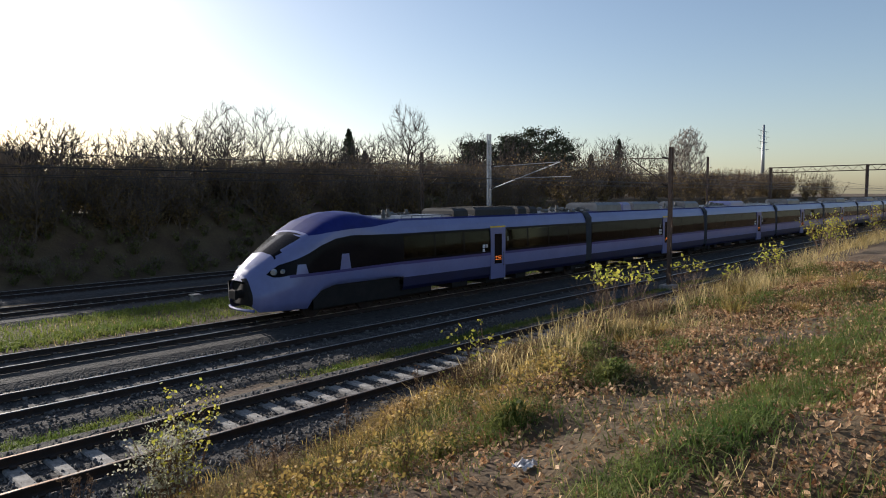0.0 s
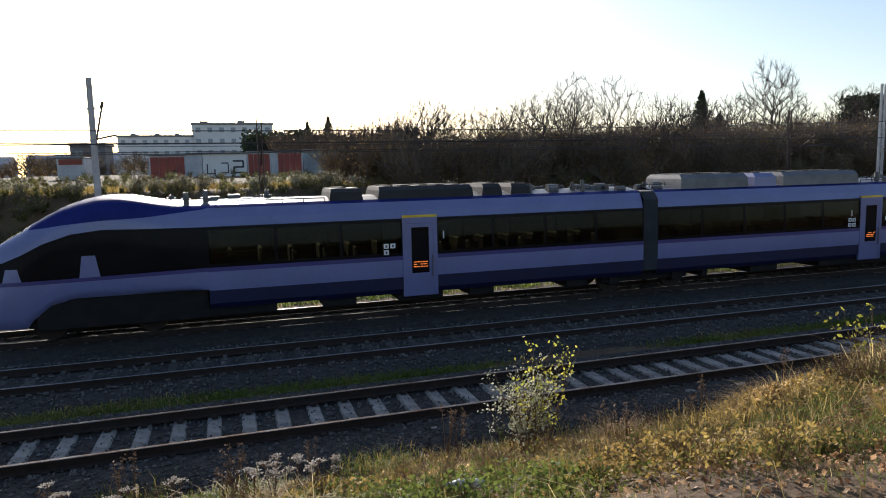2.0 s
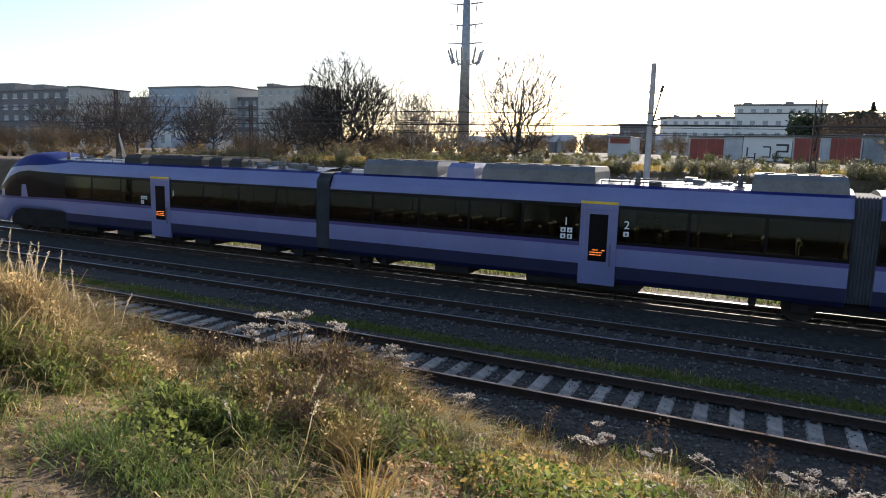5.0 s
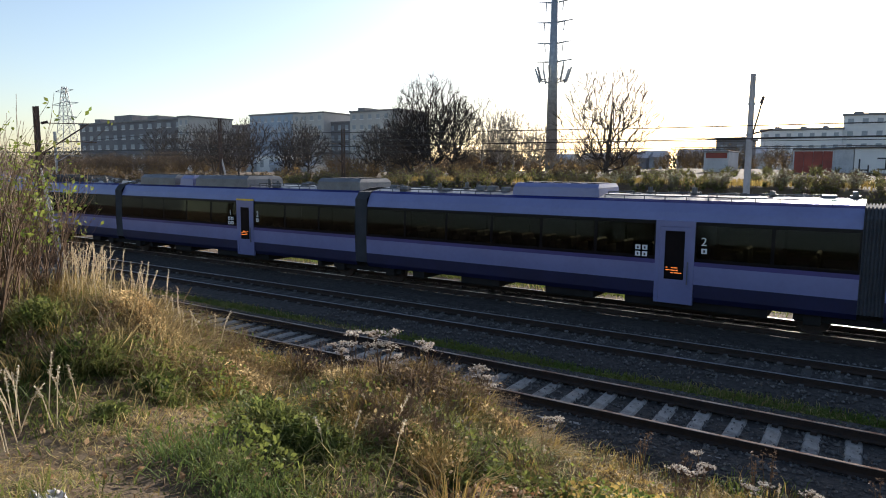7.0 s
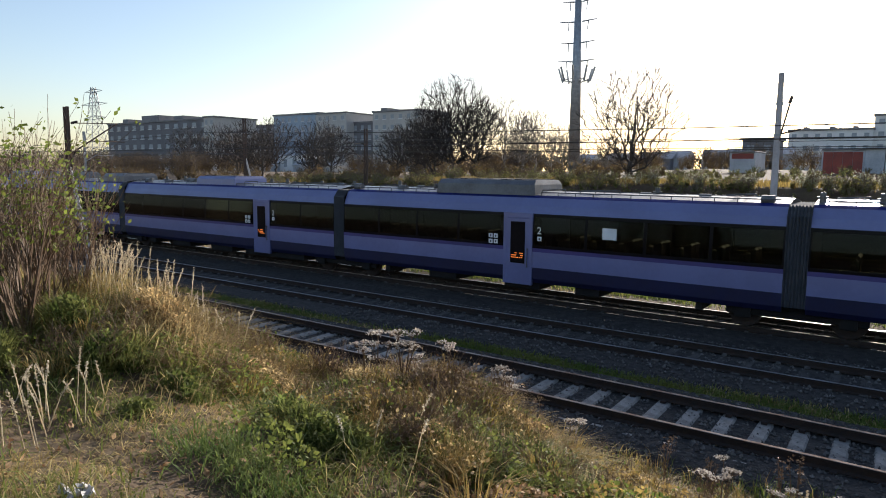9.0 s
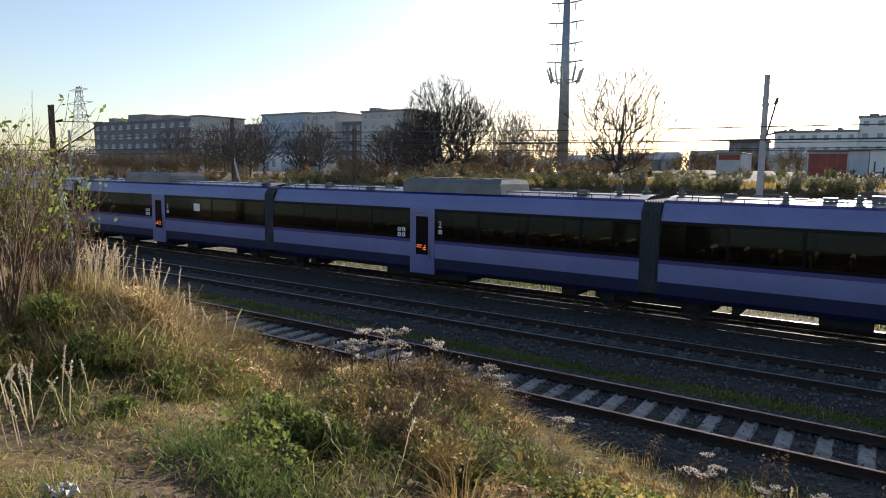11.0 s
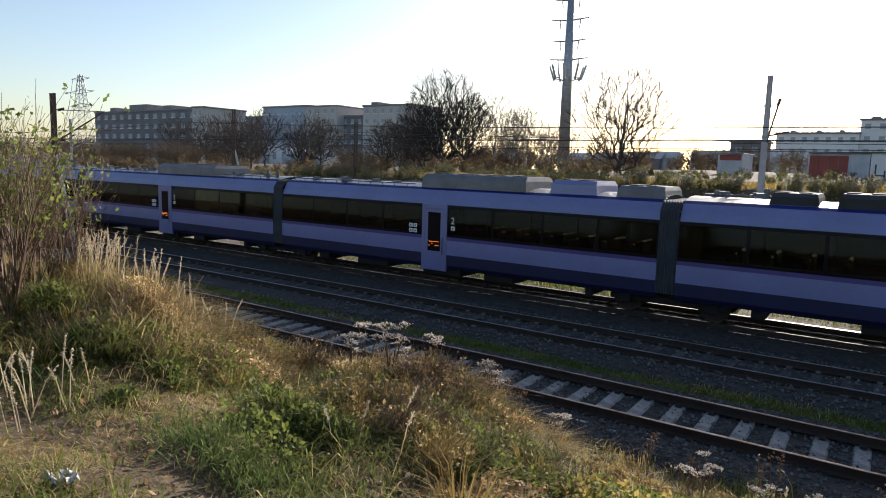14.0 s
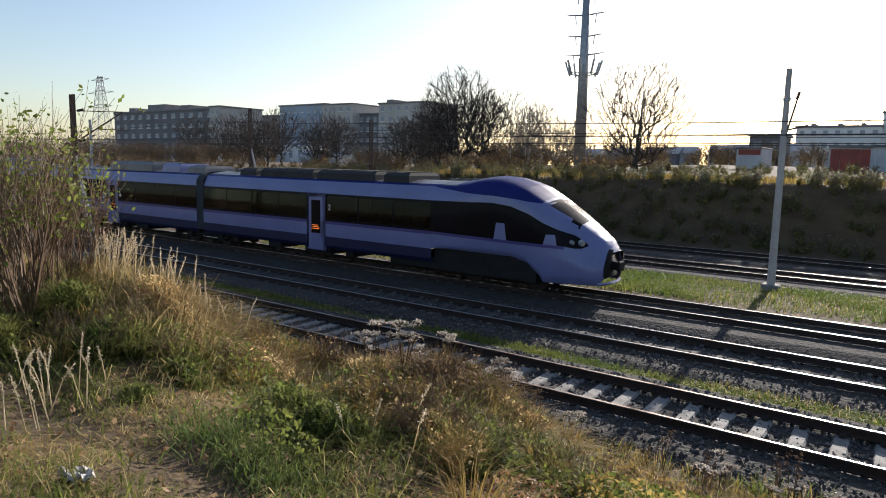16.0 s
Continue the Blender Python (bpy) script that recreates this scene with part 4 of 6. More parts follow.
def lattice_pylon(x, y, z0, top):
    th = thing("lattice_pylon", "distant grey lattice power pylon with three pairs of arms", "power pylon", "pylons", "", pose(x, y, z0))
    h = top - z0
    s = Soup()
    w = lambda z: 3.6 * (1 - z / h) + 0.7
    lev = np.linspace(0, h, 10)
    for a, b in zip(lev[:-1], lev[1:]):
        cs = [(-1, -1), (1, -1), (1, 1), (-1, 1)]
        for i in range(4):
            p, q = cs[i], cs[(i + 1) % 4]
            s.tube((p[0] * w(a), p[1] * w(a), a), (p[0] * w(b), p[1] * w(b), b), 0.16, 0.16, 4)
            s.tube((p[0] * w(a), p[1] * w(a), a), (q[0] * w(b), q[1] * w(b), b), 0.09, 0.09, 4)
            s.tube((q[0] * w(a), q[1] * w(a), a), (p[0] * w(b), p[1] * w(b), b), 0.09, 0.09, 4)
    part("tower", s, M_GALV, th)
    for z, l in ((0.62, 9.5), (0.79, 11.0), (0.95, 7.5)):
        a = Soup()
        for sg in (-1, 1):
            a.tube((0, 0, z * h + 1.0), (sg * l, 0, z * h), 0.14, 0.1, 4)
            a.tube((0, 0, z * h - 0.6), (sg * l, 0, z * h), 0.14, 0.1, 4)
        part("cross_arm", a, M_GALV, th)


lattice_pylon(-300, 140, 4, 39)


def gantry():
    th = thing("signal_gantry", "long lattice portal spanning all tracks in the distance", "gantry", "", "", pose(131, 0, 0))
    b = Soup()
    for z in (8.6, 9.5):
        for dx in (-0.5, 0.5):
            b.tube((dx, -6, z), (dx, 29, z), 0.07, 0.07, 5)
    y = -6.0
    while y < 28.5:
        b.tube((-0.5, y, 8.6), (-0.5, y + 0.9, 9.5), 0.04, 0.04, 4)
        b.tube((-0.5, y + 0.9, 9.5), (-0.5, y + 1.8, 8.6), 0.04, 0.04, 4)
        y += 1.8
    part("beam", b, M_MASTB, th)
    for y in (-6, 13.5, 29):
        s = Soup()
        s.box(-0.3, 0.3, y - 0.2, y + 0.2, -0.3, 9.6, 0, 0.03)
        part("leg", s, M_MASTB, th)


gantry()

# ---- buildings ----
def block(label, x0, x1, y0, depth, z0, z1, wall, floors, bays, parapet=0.5, extras=()):
    th = thing("apartment_building", label, "building", "apartment blocks", "", pose(x0, y0, z0))
    L, h = x1 - x0, z1 - z0
    s = Soup()
    s.box(0, L, 0, depth, 0, h, 0, 0.05)
    part("wall", s, wall, th)
    r = Soup()
    r.box(-0.3, L + 0.3, -0.3, depth + 0.3, h, h + parapet, 0, 0.05)
    for a, b, hh in extras:
        r.box(a, b, 2, depth - 2, h + parapet, h + parapet + hh, 0, 0.05)
    part("roof", r, M_ROOFT, th)
    fh = h / floors
    wp = Soup()
    bw = L / bays
    wp.box(-bw * 0.2, bw * 0.2, -0.06, 0.02, -fh * 0.22, fh * 0.2, 0, 0.02)
    me = wp.mesh("window", M_PANE)
    sp = Soup()
    sp.box(-bw * 0.24, bw * 0.24, -0.25, 0.02, -fh * 0.28, -fh * 0.23, 0, 0.02)
    me2 = sp.mesh("sill", M_WALLD)
    for f in range(floors):
        for b in range(bays):
            w = part("window", me, None, th)
            w.location = ((b + 0.5) * bw, 0, (f + 0.55) * fh)
            q = part("sill", me2, None, w)
    return th


block("dark five-storey apartment block with roof boxes", -274, -206, 132, 16, 3, 21.2, M_WALLA, 5, 12, 0.6, [(8, 12, 1.6), (22, 34, 2.4), (44, 50, 1.6)])
block("pale gabled wing of the dark apartment block", -206, -200, 130, 18, 3, 21.6, M_WALLC, 5, 2)
block("blue-grey six-storey apartment block", -219, -192, 172, 18, 3, 25.4, M_WALLB, 6, 7, 0.7)
block("grey apartment block with a stepped roof", -192, -176, 170, 18, 3, 25.0, M_WALLC, 6, 4, 0.5)
block("low dark link building between the blocks", -252, -219, 176, 14, 3, 22.2, M_WALLA, 5, 8, 0.5)
block("grey lower block between taller ones", -177, -163, 174, 14, 3, 21.4, M_WALLA, 5, 4, 0.5)
block("warm grey apartment block behind bare trees", -163, -141, 170, 18, 3, 24.4, M_WALLC, 6, 6, 0.6, [(2, 5, 1.2)])
block("long pale apartment block in the haze", -30, -11.5, 182, 16, 3, 15.0, M_WALLD, 4, 7, 0.5, [(3, 4, 0.6), (9, 10, 0.6), (14, 15, 0.6)])
block("taller pale apartment block in the haze", -11.5, 10, 184, 16, 3, 18.4, M_WALLD, 5, 7, 0.5, [(2, 4, 0.6), (12, 14, 0.7)])
block("small grey house with a flat roof", -27, -21.8, 112, 8, 3, 9.8, M_WALLA, 2, 2, 0.4)


def garages():
    """A row of garages with red gates; black strokes of paint on the pale ones."""
    spans = [(-19.8, -17.1, 0), (-10.6, -6.7, 2), (-6.7, -4.95, 1), (-4.9, -0.05, 3), (0.0, 2.75, 2), (2.75, 3.4, 1), (3.4, 6.45, 2), (6.5, 11.0, 1), (11.0, 15.2, 1)]
    for a, b, c in spans:
        z0, top = 3.6, 6.75 + 0.02 * (a + 10)
        th = thing("garage", ("pale garage wall with painted strokes", "weathered pale garage wall", "garage with a rusty red gate", "white garage wall with thick sprayed strokes")[c], "garage", "row of garages", "", pose(a, 70, z0))
        s = Soup()
        s.box(0, b - a - 0.02, 0, 6, 0, top - z0, 0, 0.03)
        part("wall", s, (M_GWALL, M_TEAL if a > 6 else M_GWALL, M_GWALL, M_WALLD)[c], th)
        r = Soup()
        r.box(-0.02, b - a, -0.3, 6.2, top - z0, top - z0 + 0.16, 0, 0.03)
        part("roof", r, M_ROOFT, th)
        if c == 2:
            g = Soup()
            n = 4
            w = (b - a - 0.3) / n
            for k in range(n):
                g.box(0.15 + k * w, 0.15 + (k + 1) * w - 0.03, -0.07, 0.02, 0.05, top - z0 - 0.2, 0, 0.01)
            part("gate", g, M_RED, th, "rusty red metal gate")
        if c == 0:
            g = Soup()
            g.box(0.2, b - a - 0.2, -0.05, 0.02, top - z0 - 0.7, top - z0 - 0.1, 0, 0.01)
            part("red_board", g, M_RED, th, "dull red board")
        if c == 3:
            for x, z, w, h in ((0.4, 0.9, 0.9, 0.14), (0.4, 0.9, 0.14, 1.2), (1.2, 0.7, 0.14, 0.8), (2.0, 1.0, 0.8, 0.14), (2.7, 1.0, 0.14, 1.1), (2.0, 2.1, 0.8, 0.14), (3.3, 2.3, 1.2, 0.2), (4.35, 1.7, 0.2, 0.7), (3.4, 1.6, 1.1, 0.2), (3.3, 1.0, 0.2, 0.7), (3.3, 0.95, 1.3, 0.2)):
                g = Soup()
                g.box(x, x + w, -0.03, 0.02, z, z + h, 0, 0.01)
                part("painted_stroke", g, M_PAINT, th, "thick black sprayed stroke")


garages()


def small_house(x, y, w, d, h, wall, label):
    th = thing("small_house", label, "house", "sheds and cottages", "", pose(x, y, 2.6))
    s = Soup()
    s.box(0, w, 0, d, 0, h, 0, 0.03)
    part("wall", s, wall, th)
    r = Soup()
    v = [(-.3, -.3, h), (w + .3, -.3, h), (w + .3, d + .3, h), (-.3, d + .3, h), (-.3, d / 2, h + 1.5), (w + .3, d / 2, h + 1.5)]
    r.add(v, [(0, 1, 5, 4), (2, 3, 4, 5), (1, 2, 5), (3, 0, 4), (3, 2, 1, 0)])
    part("roof", r, M_GALV, th, "pale metal roof")
    for k in range(2):
        p = Soup()
        p.box(w * (0.2 + 0.4 * k), w * (0.35 + 0.4 * k), -0.06, 0.02, h * 0.4, h * 0.8, 0, 0.01)
        part("window", p, M_PANE, th)


for k in range(9):
    small_house(-66 + k * 6.2 + (k * 37 % 5) * 0.5, 128 + (k * 53 % 17), 4.6 + k % 3, 6, 4.0 + (k * 29 % 7) * 0.25, (M_GWALL, M_WALLC, M_WALLA)[k % 3], ("grey cottage with a pitched metal roof", "pale brown cottage with a pitched metal roof", "dark rendered cottage with a pitched metal roof")[k % 3])
for q in ((-146, 112, 9, 7, 5.2, M_WALLD, "white cottage with a pale roof"), (-136, 108, 8, 6, 2.6, M_GWALL, "low shed with a pale metal roof"), (-127, 107, 7, 6, 2.4, M_WALLC, "low shed with a pale metal roof"),
          (-152, 110, 6, 5, 2.4, M_GWALL, "low shed with a pale metal roof"), (-190, 112, 8, 6, 2.8, M_WALLD, "white cottage with a pale roof"), (-206, 114, 9, 6, 2.6, M_GWALL, "low shed with a pale metal roof")):
    small_house(*q)

# ---- trees ----
def grow(r, soup, p, d, L, rad, depth, spread, up, sides, tips, wig=0.25, twig=0.008):
    """One limb and what grows from it."""
    n = 3 if depth > 1 else 2
    for k in range(n):
        d = d + np.array([r.gauss(0, wig), r.gauss(0, wig), r.gauss(0, wig) + up]) * 0.5
        d /= np.linalg.norm(d)
        q = p + d * L / n
        r2 = max(rad * (1 - 0.22 / n * 1.6), twig)
        soup.tube(p, q, rad, r2, sides if depth > 2 else 3, caps=False)
        p, rad = q, r2
        if depth > 0 and (k > 0 or depth < 4):
            for _ in range(1 if depth > 3 else 2):
                a = r.uniform(0, 6.283)
                o = np.array([math.cos(a), math.sin(a), r.uniform(-0.1, 0.6)])
                nd = d + o * spread * r.uniform(0.6, 1.3)
                grow(r, soup, p, nd / np.linalg.norm(nd), L * r.uniform(0.5, 0.72), max(rad * r.uniform(0.42, 0.62), twig), depth - 1, spread, up, sides, tips, wig, twig)
    tips.append(p)


def bare_tree(x, y, h, seed, label, bark=None, low=0.18, rad=None, stems=1, group="bare trees", name="bare_tree", leaves=0, points=200, wide=0.5, twig=0.011):
    """A leafless tree: branches reach one by one for points in an egg-shaped crown, each from the nearest wood, and thicken with what they bear."""
    g = np.random.default_rng(seed)
    th = thing(name, label, "tree", group, "", pose(x, y, float(ground_z(x, y)) - 0.1))
    R, base, tall = 0.62 * wide * h, low * h, 0.95 * h
    step = h * 0.045
    pos, par = [np.zeros(3)], [-1]
    for s in range(stems):
        lean = g.normal(0, 0.04 + 0.16 * (stems > 1), 2)
        last = 0
        for k in range(1, 15):
            z = 0.66 * h * k / 14
            p = np.array([lean[0] * z, lean[1] * z, z]) + np.append(g.normal(0, 0.008 * h, 2), 0)
            pos.append(p)
            par.append(last)
            last = len(pos) - 1
    trunk_n = len(pos)
    d = g.normal(size=(points, 3))
    d /= np.linalg.norm(d, axis=1)[:, None]
    q = d * (g.random(points) ** 0.42)[:, None]
    rz = (tall - base) / 2
    T = q * np.array([R, R, rz]) + np.array([0, 0, base + rz])
    T[:, :2] *= np.interp((T[:, 2] - base) / (2 * rz), [0, 0.35, 1], [0.75, 1.12, 0.9])[:, None]
    T = T[np.argsort(np.linalg.norm(T / np.array([1, 1, 1.4]) - np.array([0, 0, base / 1.4]), axis=1))]
    P = np.zeros((trunk_n + points * 9 + 50, 3))
    P[:trunk_n] = pos
    n, tips = trunk_n, []
    for t in T:
        away = t - P[:n]
        far = np.linalg.norm(away, axis=1)
        grown = P[:n] - np.array([0, 0, base * 0.5])
        turn = 1 - (away * grown).sum(1) / (far * np.linalg.norm(grown, axis=1) + 1e-6)
        cost = far * (1 + 1.8 * turn) + 0.9 * np.maximum(0, 0.6 * np.hypot(away[:, 0], away[:, 1]) - away[:, 2]) + (P[:n, 2] < base * 0.8) * h
        i = int(np.argmin(cost))
        m = int(min(8, max(1, round(far[i] / step))))
        a, bow = P[i].copy(), g.normal(0, 0.05, 3) * far[i]
        for k in range(1, m + 1):
            f = k / m
            P[n] = a + (t - a) * f + bow * math.sin(math.pi * f)
            par.append(i if k == 1 else n - 1)
            n += 1
        tips.append(n - 1)
    kin = np.array(par)
    ends = set(tips)
    free = np.array([k for k in range(trunk_n, n) if k not in ends])
    for _ in range(6):
        tot, num = np.zeros((n, 3)), np.zeros(n)
        np.add.at(tot, kin[1:], P[1:n])
        np.add.at(num, kin[1:], 1)
        P[free] = 0.4 * P[free] + 0.3 * P[kin[free]] + 0.3 * tot[free] / np.maximum(num[free], 1)[:, None]
    load = np.zeros(n)
    load[tips] = 1
    for k in range(n - 1, 0, -1):
        load[par[k]] += load[k]
    rad = rad or h * 0.016
    rr = np.maximum(twig * np.maximum(load, 1) ** 0.38, twig)
    rr = np.minimum(rr, rad * np.interp(P[:n, 2] / h, [0, 0.3, 0.7], [1.15, 0.9, 0.35]))
    rr[:trunk_n] = np.maximum(rr[:trunk_n], rad * np.interp(P[:trunk_n, 2] / h, [0, 0.35, 0.66], [1.2, 0.7, 0.16]))
    t_, c = Soup(), Soup()
    an = np.arange(8) * math.pi / 4
    ring = np.stack([np.cos(an), np.sin(an), 0 * an], -1)
    for s in range(stems):
        ids = [0] + list(range(1 + 14 * s, 15 + 14 * s))
        t_.add(np.concatenate([P[k] + ring * rr[k] for k in ids]), [(a * 8 + e, a * 8 + (e + 1) % 8, a * 8 + 8 + (e + 1) % 8, a * 8 + 8 + e) for a in range(14) for e in range(8)])
    for k in range(trunk_n, n):
        c.tube(P[kin[k]], P[k], min(rr[kin[k]], rr[k] * 1.5), rr[k], 5 if rr[k] > 3 * twig else 3, caps=False)
    for k in tips:
        d0 = P[k] - P[par[k]]
        d0 /= max(np.linalg.norm(d0), 1e-6)
        for _ in range(6):
            e = d0 + g.normal(0, 0.33, 3) + np.array([0, 0, 0.2])
            c.tube(P[k] - d0 * g.uniform(0, 0.05) * h, P[k] + e / np.linalg.norm(e) * h * g.uniform(0.03, 0.085), twig * 0.75, twig * 0.45, 3, caps=False)
    part("trunk", t_, bark or M_BARK, th)
    part("crown", c, bark or M_TWIG, th, "fine leafless branches", kind="stuff")
    if leaves:
        L = P[np.array(tips)][g.integers(0, len(tips), leaves)] + g.normal(0, 0.15, (leaves, 3))
        part("leaves", leaf_soup(L, 0.05, 0.11), M_SHRUB, th, "last brown leaves", kind="stuff")
    return th


def leaf_soup(P, a, b, flat=0.0):
    """Small bent leaves of random turn at the places P."""
    k = len(P)
    n = rng.normal(size=(k, 3))
    n[:, 2] += flat * 3
    n /= np.linalg.norm(n, axis=1)[:, None]
    u = np.cross(n, rng.normal(size=(k, 3)))
    u /= np.linalg.norm(u, axis=1)[:, None]
    w = np.cross(n, u)
    L = rng.uniform(a, b, k)[:, None]
    v = np.stack([P - u * L * 0.5, P + w * L * 0.3 + n * L * 0.08, P + u * L * 0.5 + n * L * 0.1, P - w * L * 0.3 + n * L * 0.08], 1)
    s = Soup()
    s.many(v, [(0, 1, 2, 3)])
    return s


bare_tree(-20.7, 40, 9.6, 3, "leafless spreading tree on the far bank", low=0.1, points=560, wide=0.7, twig=0.0135, rad=0.2)
bare_tree(-44.6, 50, 12.2, 5, "large dense leafless tree on the far bank", low=0.12, points=1100, wide=0.62, leaves=300, twig=0.013)
bare_tree(-48.5, 52, 9.0, 8, "leafless tree in a dense group", stems=3, leaves=300, points=600, wide=0.7, twig=0.013)
bare_tree(-42.2, 51, 9.6, 9, "leafless tree in a dense group", leaves=200, points=600, wide=0.55, twig=0.013)
for k, (x, y, h) in enumerate(((-41.0, 55, 10.0), (-38.6, 55, 7.6), (-36.0, 57, 6.4), (-39.6, 57, 8.6), (-33.5, 58, 5.6), (-30.5, 60, 5.0), (-37.4, 56, 8.0), (-34.6, 57, 6.2))):
    bare_tree(x, y, h, 11 + k, "slim pale birch without leaves", bark=M_BIRCH, group="birches", name="birch", points=260, wide=0.42, twig=0.011)
for k, (x, y, h) in enumerate(((-72, 58, 8.2), (-82, 66, 10.0), (-98, 70, 11.0), (-112, 74, 11.5), (-60, 62, 8.4), (-126, 78, 11), (-56, 60, 8.4), (-92, 62, 8.6), (-66, 66, 8.0), (-104, 66, 9.0), (-140, 80, 11), (-78, 60, 7.0))):
    bare_tree(x, y, h, 30 + k, "leafless tree in front of the apartment blocks", leaves=300, stems=1 + k % 2, points=420, wide=0.7, twig=0.017)
SKYLINE = ((17.1, 36, 5.4, .6), (22.2, 37, 5.9, .6), (24.6, 37, 7.9, .26), (28.2, 37, 7.6, .42), (31.8, 36, 5.8, .7), (13.0, 38, 5.6, .6), (19.6, 38, 5.8, .6), (10.0, 37, 4.8, .6), (15.0, 39, 5.6, .6), (26, 39, 6.0, .6), (52.2, 45, 10.8, .35), (47.0, 44, 6.9, .5),
           (38, 40, 5.6, .6), (42, 42, 6.0, .6), (66, 47, 8.5, .5), (74, 46, 9.2, .5), (98, 52, 10.6, .55), (109, 50, 11.4, .55), (122, 56, 11, .55), (140, 60, 12, .55), (160, 62, 13, .55), (58, 48, 7.2, .5), (12.0, 36, 5.8, .6), (20.8, 36, 6.2, .55), (35.0, 38, 6.0, .6), (8.0, 39, 4.2, .6))
for k, (x, y, h, sp) in enumerate(SKYLINE):
    bare_tree(x, y, h + 0.9, 60 + k, "leafless tree rising from the thicket", leaves=40, points=220, wide=sp + 0.06, twig=0.009 if x < 40 else 0.014, low=0.3)
bare_tree(189, 70, 20.5, 91, "tall pale birch in the distance", bark=M_BIRCH, group="birches", name="birch", points=420, wide=0.42, twig=0.04)


def spruce(x, y, h, seed):
    r = random.Random(seed)
    z0 = float(ground_z(x, y))
    th = thing("spruce", "dark pointed spruce above the thicket", "tree", "spruces", "", pose(x, y, z0))
    t = Soup()
    t.tube((0, 0, 0), (0, 0, h), h * 0.02, 0.02, 7)
    part("trunk", t, M_BARK, th)
    P = []
    for k in range(70):
        z = h * (0.08 + 0.9 * k / 70)
        R = (h * 0.36 * (1 - z / h) + 0.1) * r.uniform(0.7, 1.15)
        for j in range(9):
            a = r.uniform(0, 6.283)
            for q in range(5):
                rr = R * (q + 1) / 5 * r.uniform(0.75, 1.1)
                P.append((math.cos(a) * rr, math.sin(a) * rr, z - rr * 0.35 + r.gauss(0, 0.08)))
    part("crown", leaf_soup(np.array(P), 0.25, 0.5), M_CONIF, th, "drooping needle boughs", kind="stuff")


for q in ((55.6, 60, 9.4, 1), (60.0, 62, 6.6, 2), (19.5, 140, 12.5, 3), (15, 141, 11.5, 4), (72, 52, 8.0, 6), (134, 62, 13.0, 7), (112, 56, 8.5, 8)):
    spruce(*q)


def pine(x, y, h, seed):
    r = random.Random(seed)
    z0 = float(ground_z(x, y))
    th = thing("pine", "dark pine with a broad clumped crown", "tree", "pines", "", pose(x, y, z0))
    t = Soup()
    t.tube((0, 0, 0), (0.2, 0, h * 0.95), h * 0.025, h * 0.008, 8)
    P = []
    for k in range(26):
        a, z = r.uniform(0, 6.283), h * r.uniform(0.32, 0.98)
        R = h * 0.33 * math.sqrt(max(0.05, 1 - ((z / h - 0.6) / 0.45) ** 2)) * r.uniform(0.5, 1)
        c = np.array([math.cos(a) * R, math.sin(a) * R, z])
        t.tube((0.1, 0, z - R * 0.35), c, 0.07, 0.03, 5)
        P.append(c + rng.normal(0, 1, (170, 3)) * np.array([0.55, 0.55, 0.26]) * h / 9)
    part("trunk", t, M_BARK, th)
    part("crown", leaf_soup(np.concatenate(P), 0.22, 0.45), M_CONIF, th, "dense dark needle clumps", kind="stuff")


for q in ((78.5, 50, 9.4, 1), (87.5, 50, 11.2, 2), (83, 52, 9.2, 3), (92.5, 51, 9.6, 4), (76, 54, 8.4, 5), (73, 52, 8.2, 6)):
    pine(*q)

# ---- thickets ----
def shrub_proto(seed, h=1.0, stems=7):
    r = random.Random(seed)
    s, tips = Soup(), []
    for k in range(stems):
        a = r.uniform(0, 6.283)
        d = np.array([math.cos(a) * 0.45, math.sin(a) * 0.45, 1.0])
        grow(r, s, np.array([r.uniform(-.15, .15), r.uniform(-.15, .15), 0.0]), d / np.linalg.norm(d), 0.62, 0.010, 2, 0.6, 0.1, 3, tips, 0.22, 0.0035)
    v = np.concatenate(s.v)
    v[:, 2] *= h / v[:, 2].max()
    return v, s.f, np.array(tips) * np.array([1, 1, h / np.array(tips)[:, 2].max()])


PROTOS = [shrub_proto(k) for k in range(5)]


def thicket(name, label, places, material, leafmat, leaves, size):
    """Shrubs at x, y, height; one object of twigs and one of leaves."""
    s = Soup()
    LP = []
    for i, (x, y, h) in enumerate(places):
        v, f, tips = PROTOS[i % 5]
        a = rng.uniform(0, 6.28)
        R = np.array([[math.cos(a), -math.sin(a), 0], [math.sin(a), math.cos(a), 0], [0, 0, 1]])
        k = np.array([h * 0.8, h * 0.8, h])
        o = np.array([x, y, float(ground_z(x, y)) - 0.05])
        s.add((v * k) @ R.T + o, f)
        if leaves:
            T = (tips[rng.integers(0, len(tips), leaves)] * rng.uniform(0.12, 1.0, (leaves, 1)) * k) @ R.T + o
            LP.append(T + rng.normal(0, 0.12 * h / 3, (leaves, 3)))
    solid(name, s, material, label, "shrubs", "", "stuff")
    if leaves:
        solid(name + "_leaves", leaf_soup(np.concatenate(LP), *size), leafmat, "withered leaves on " + label, "shrubs", "", "stuff")


def spread(n, x0, x1, y0, y1, h0, h1, f=None):
    out = []
    while len(out) < n:
        x, y = rng.uniform(x0, x1), rng.uniform(y0, y1)
        if f is None or rng.random() < f(x, y):
            out.append((x, y, rng.uniform(h0, h1)))
    return out


thicket("thicket", "dense brown leafless shrubs above the cutting", spread(300, 7.0, 60, 30.6, 38, 2.0, 4.5) + spread(90, 34, 62, 38, 48, 3.0, 5.4) + spread(70, 6, 34, 38, 46, 3.0, 4.6), M_BRUSH, M_SHRUB, 430, (0.10, 0.24))
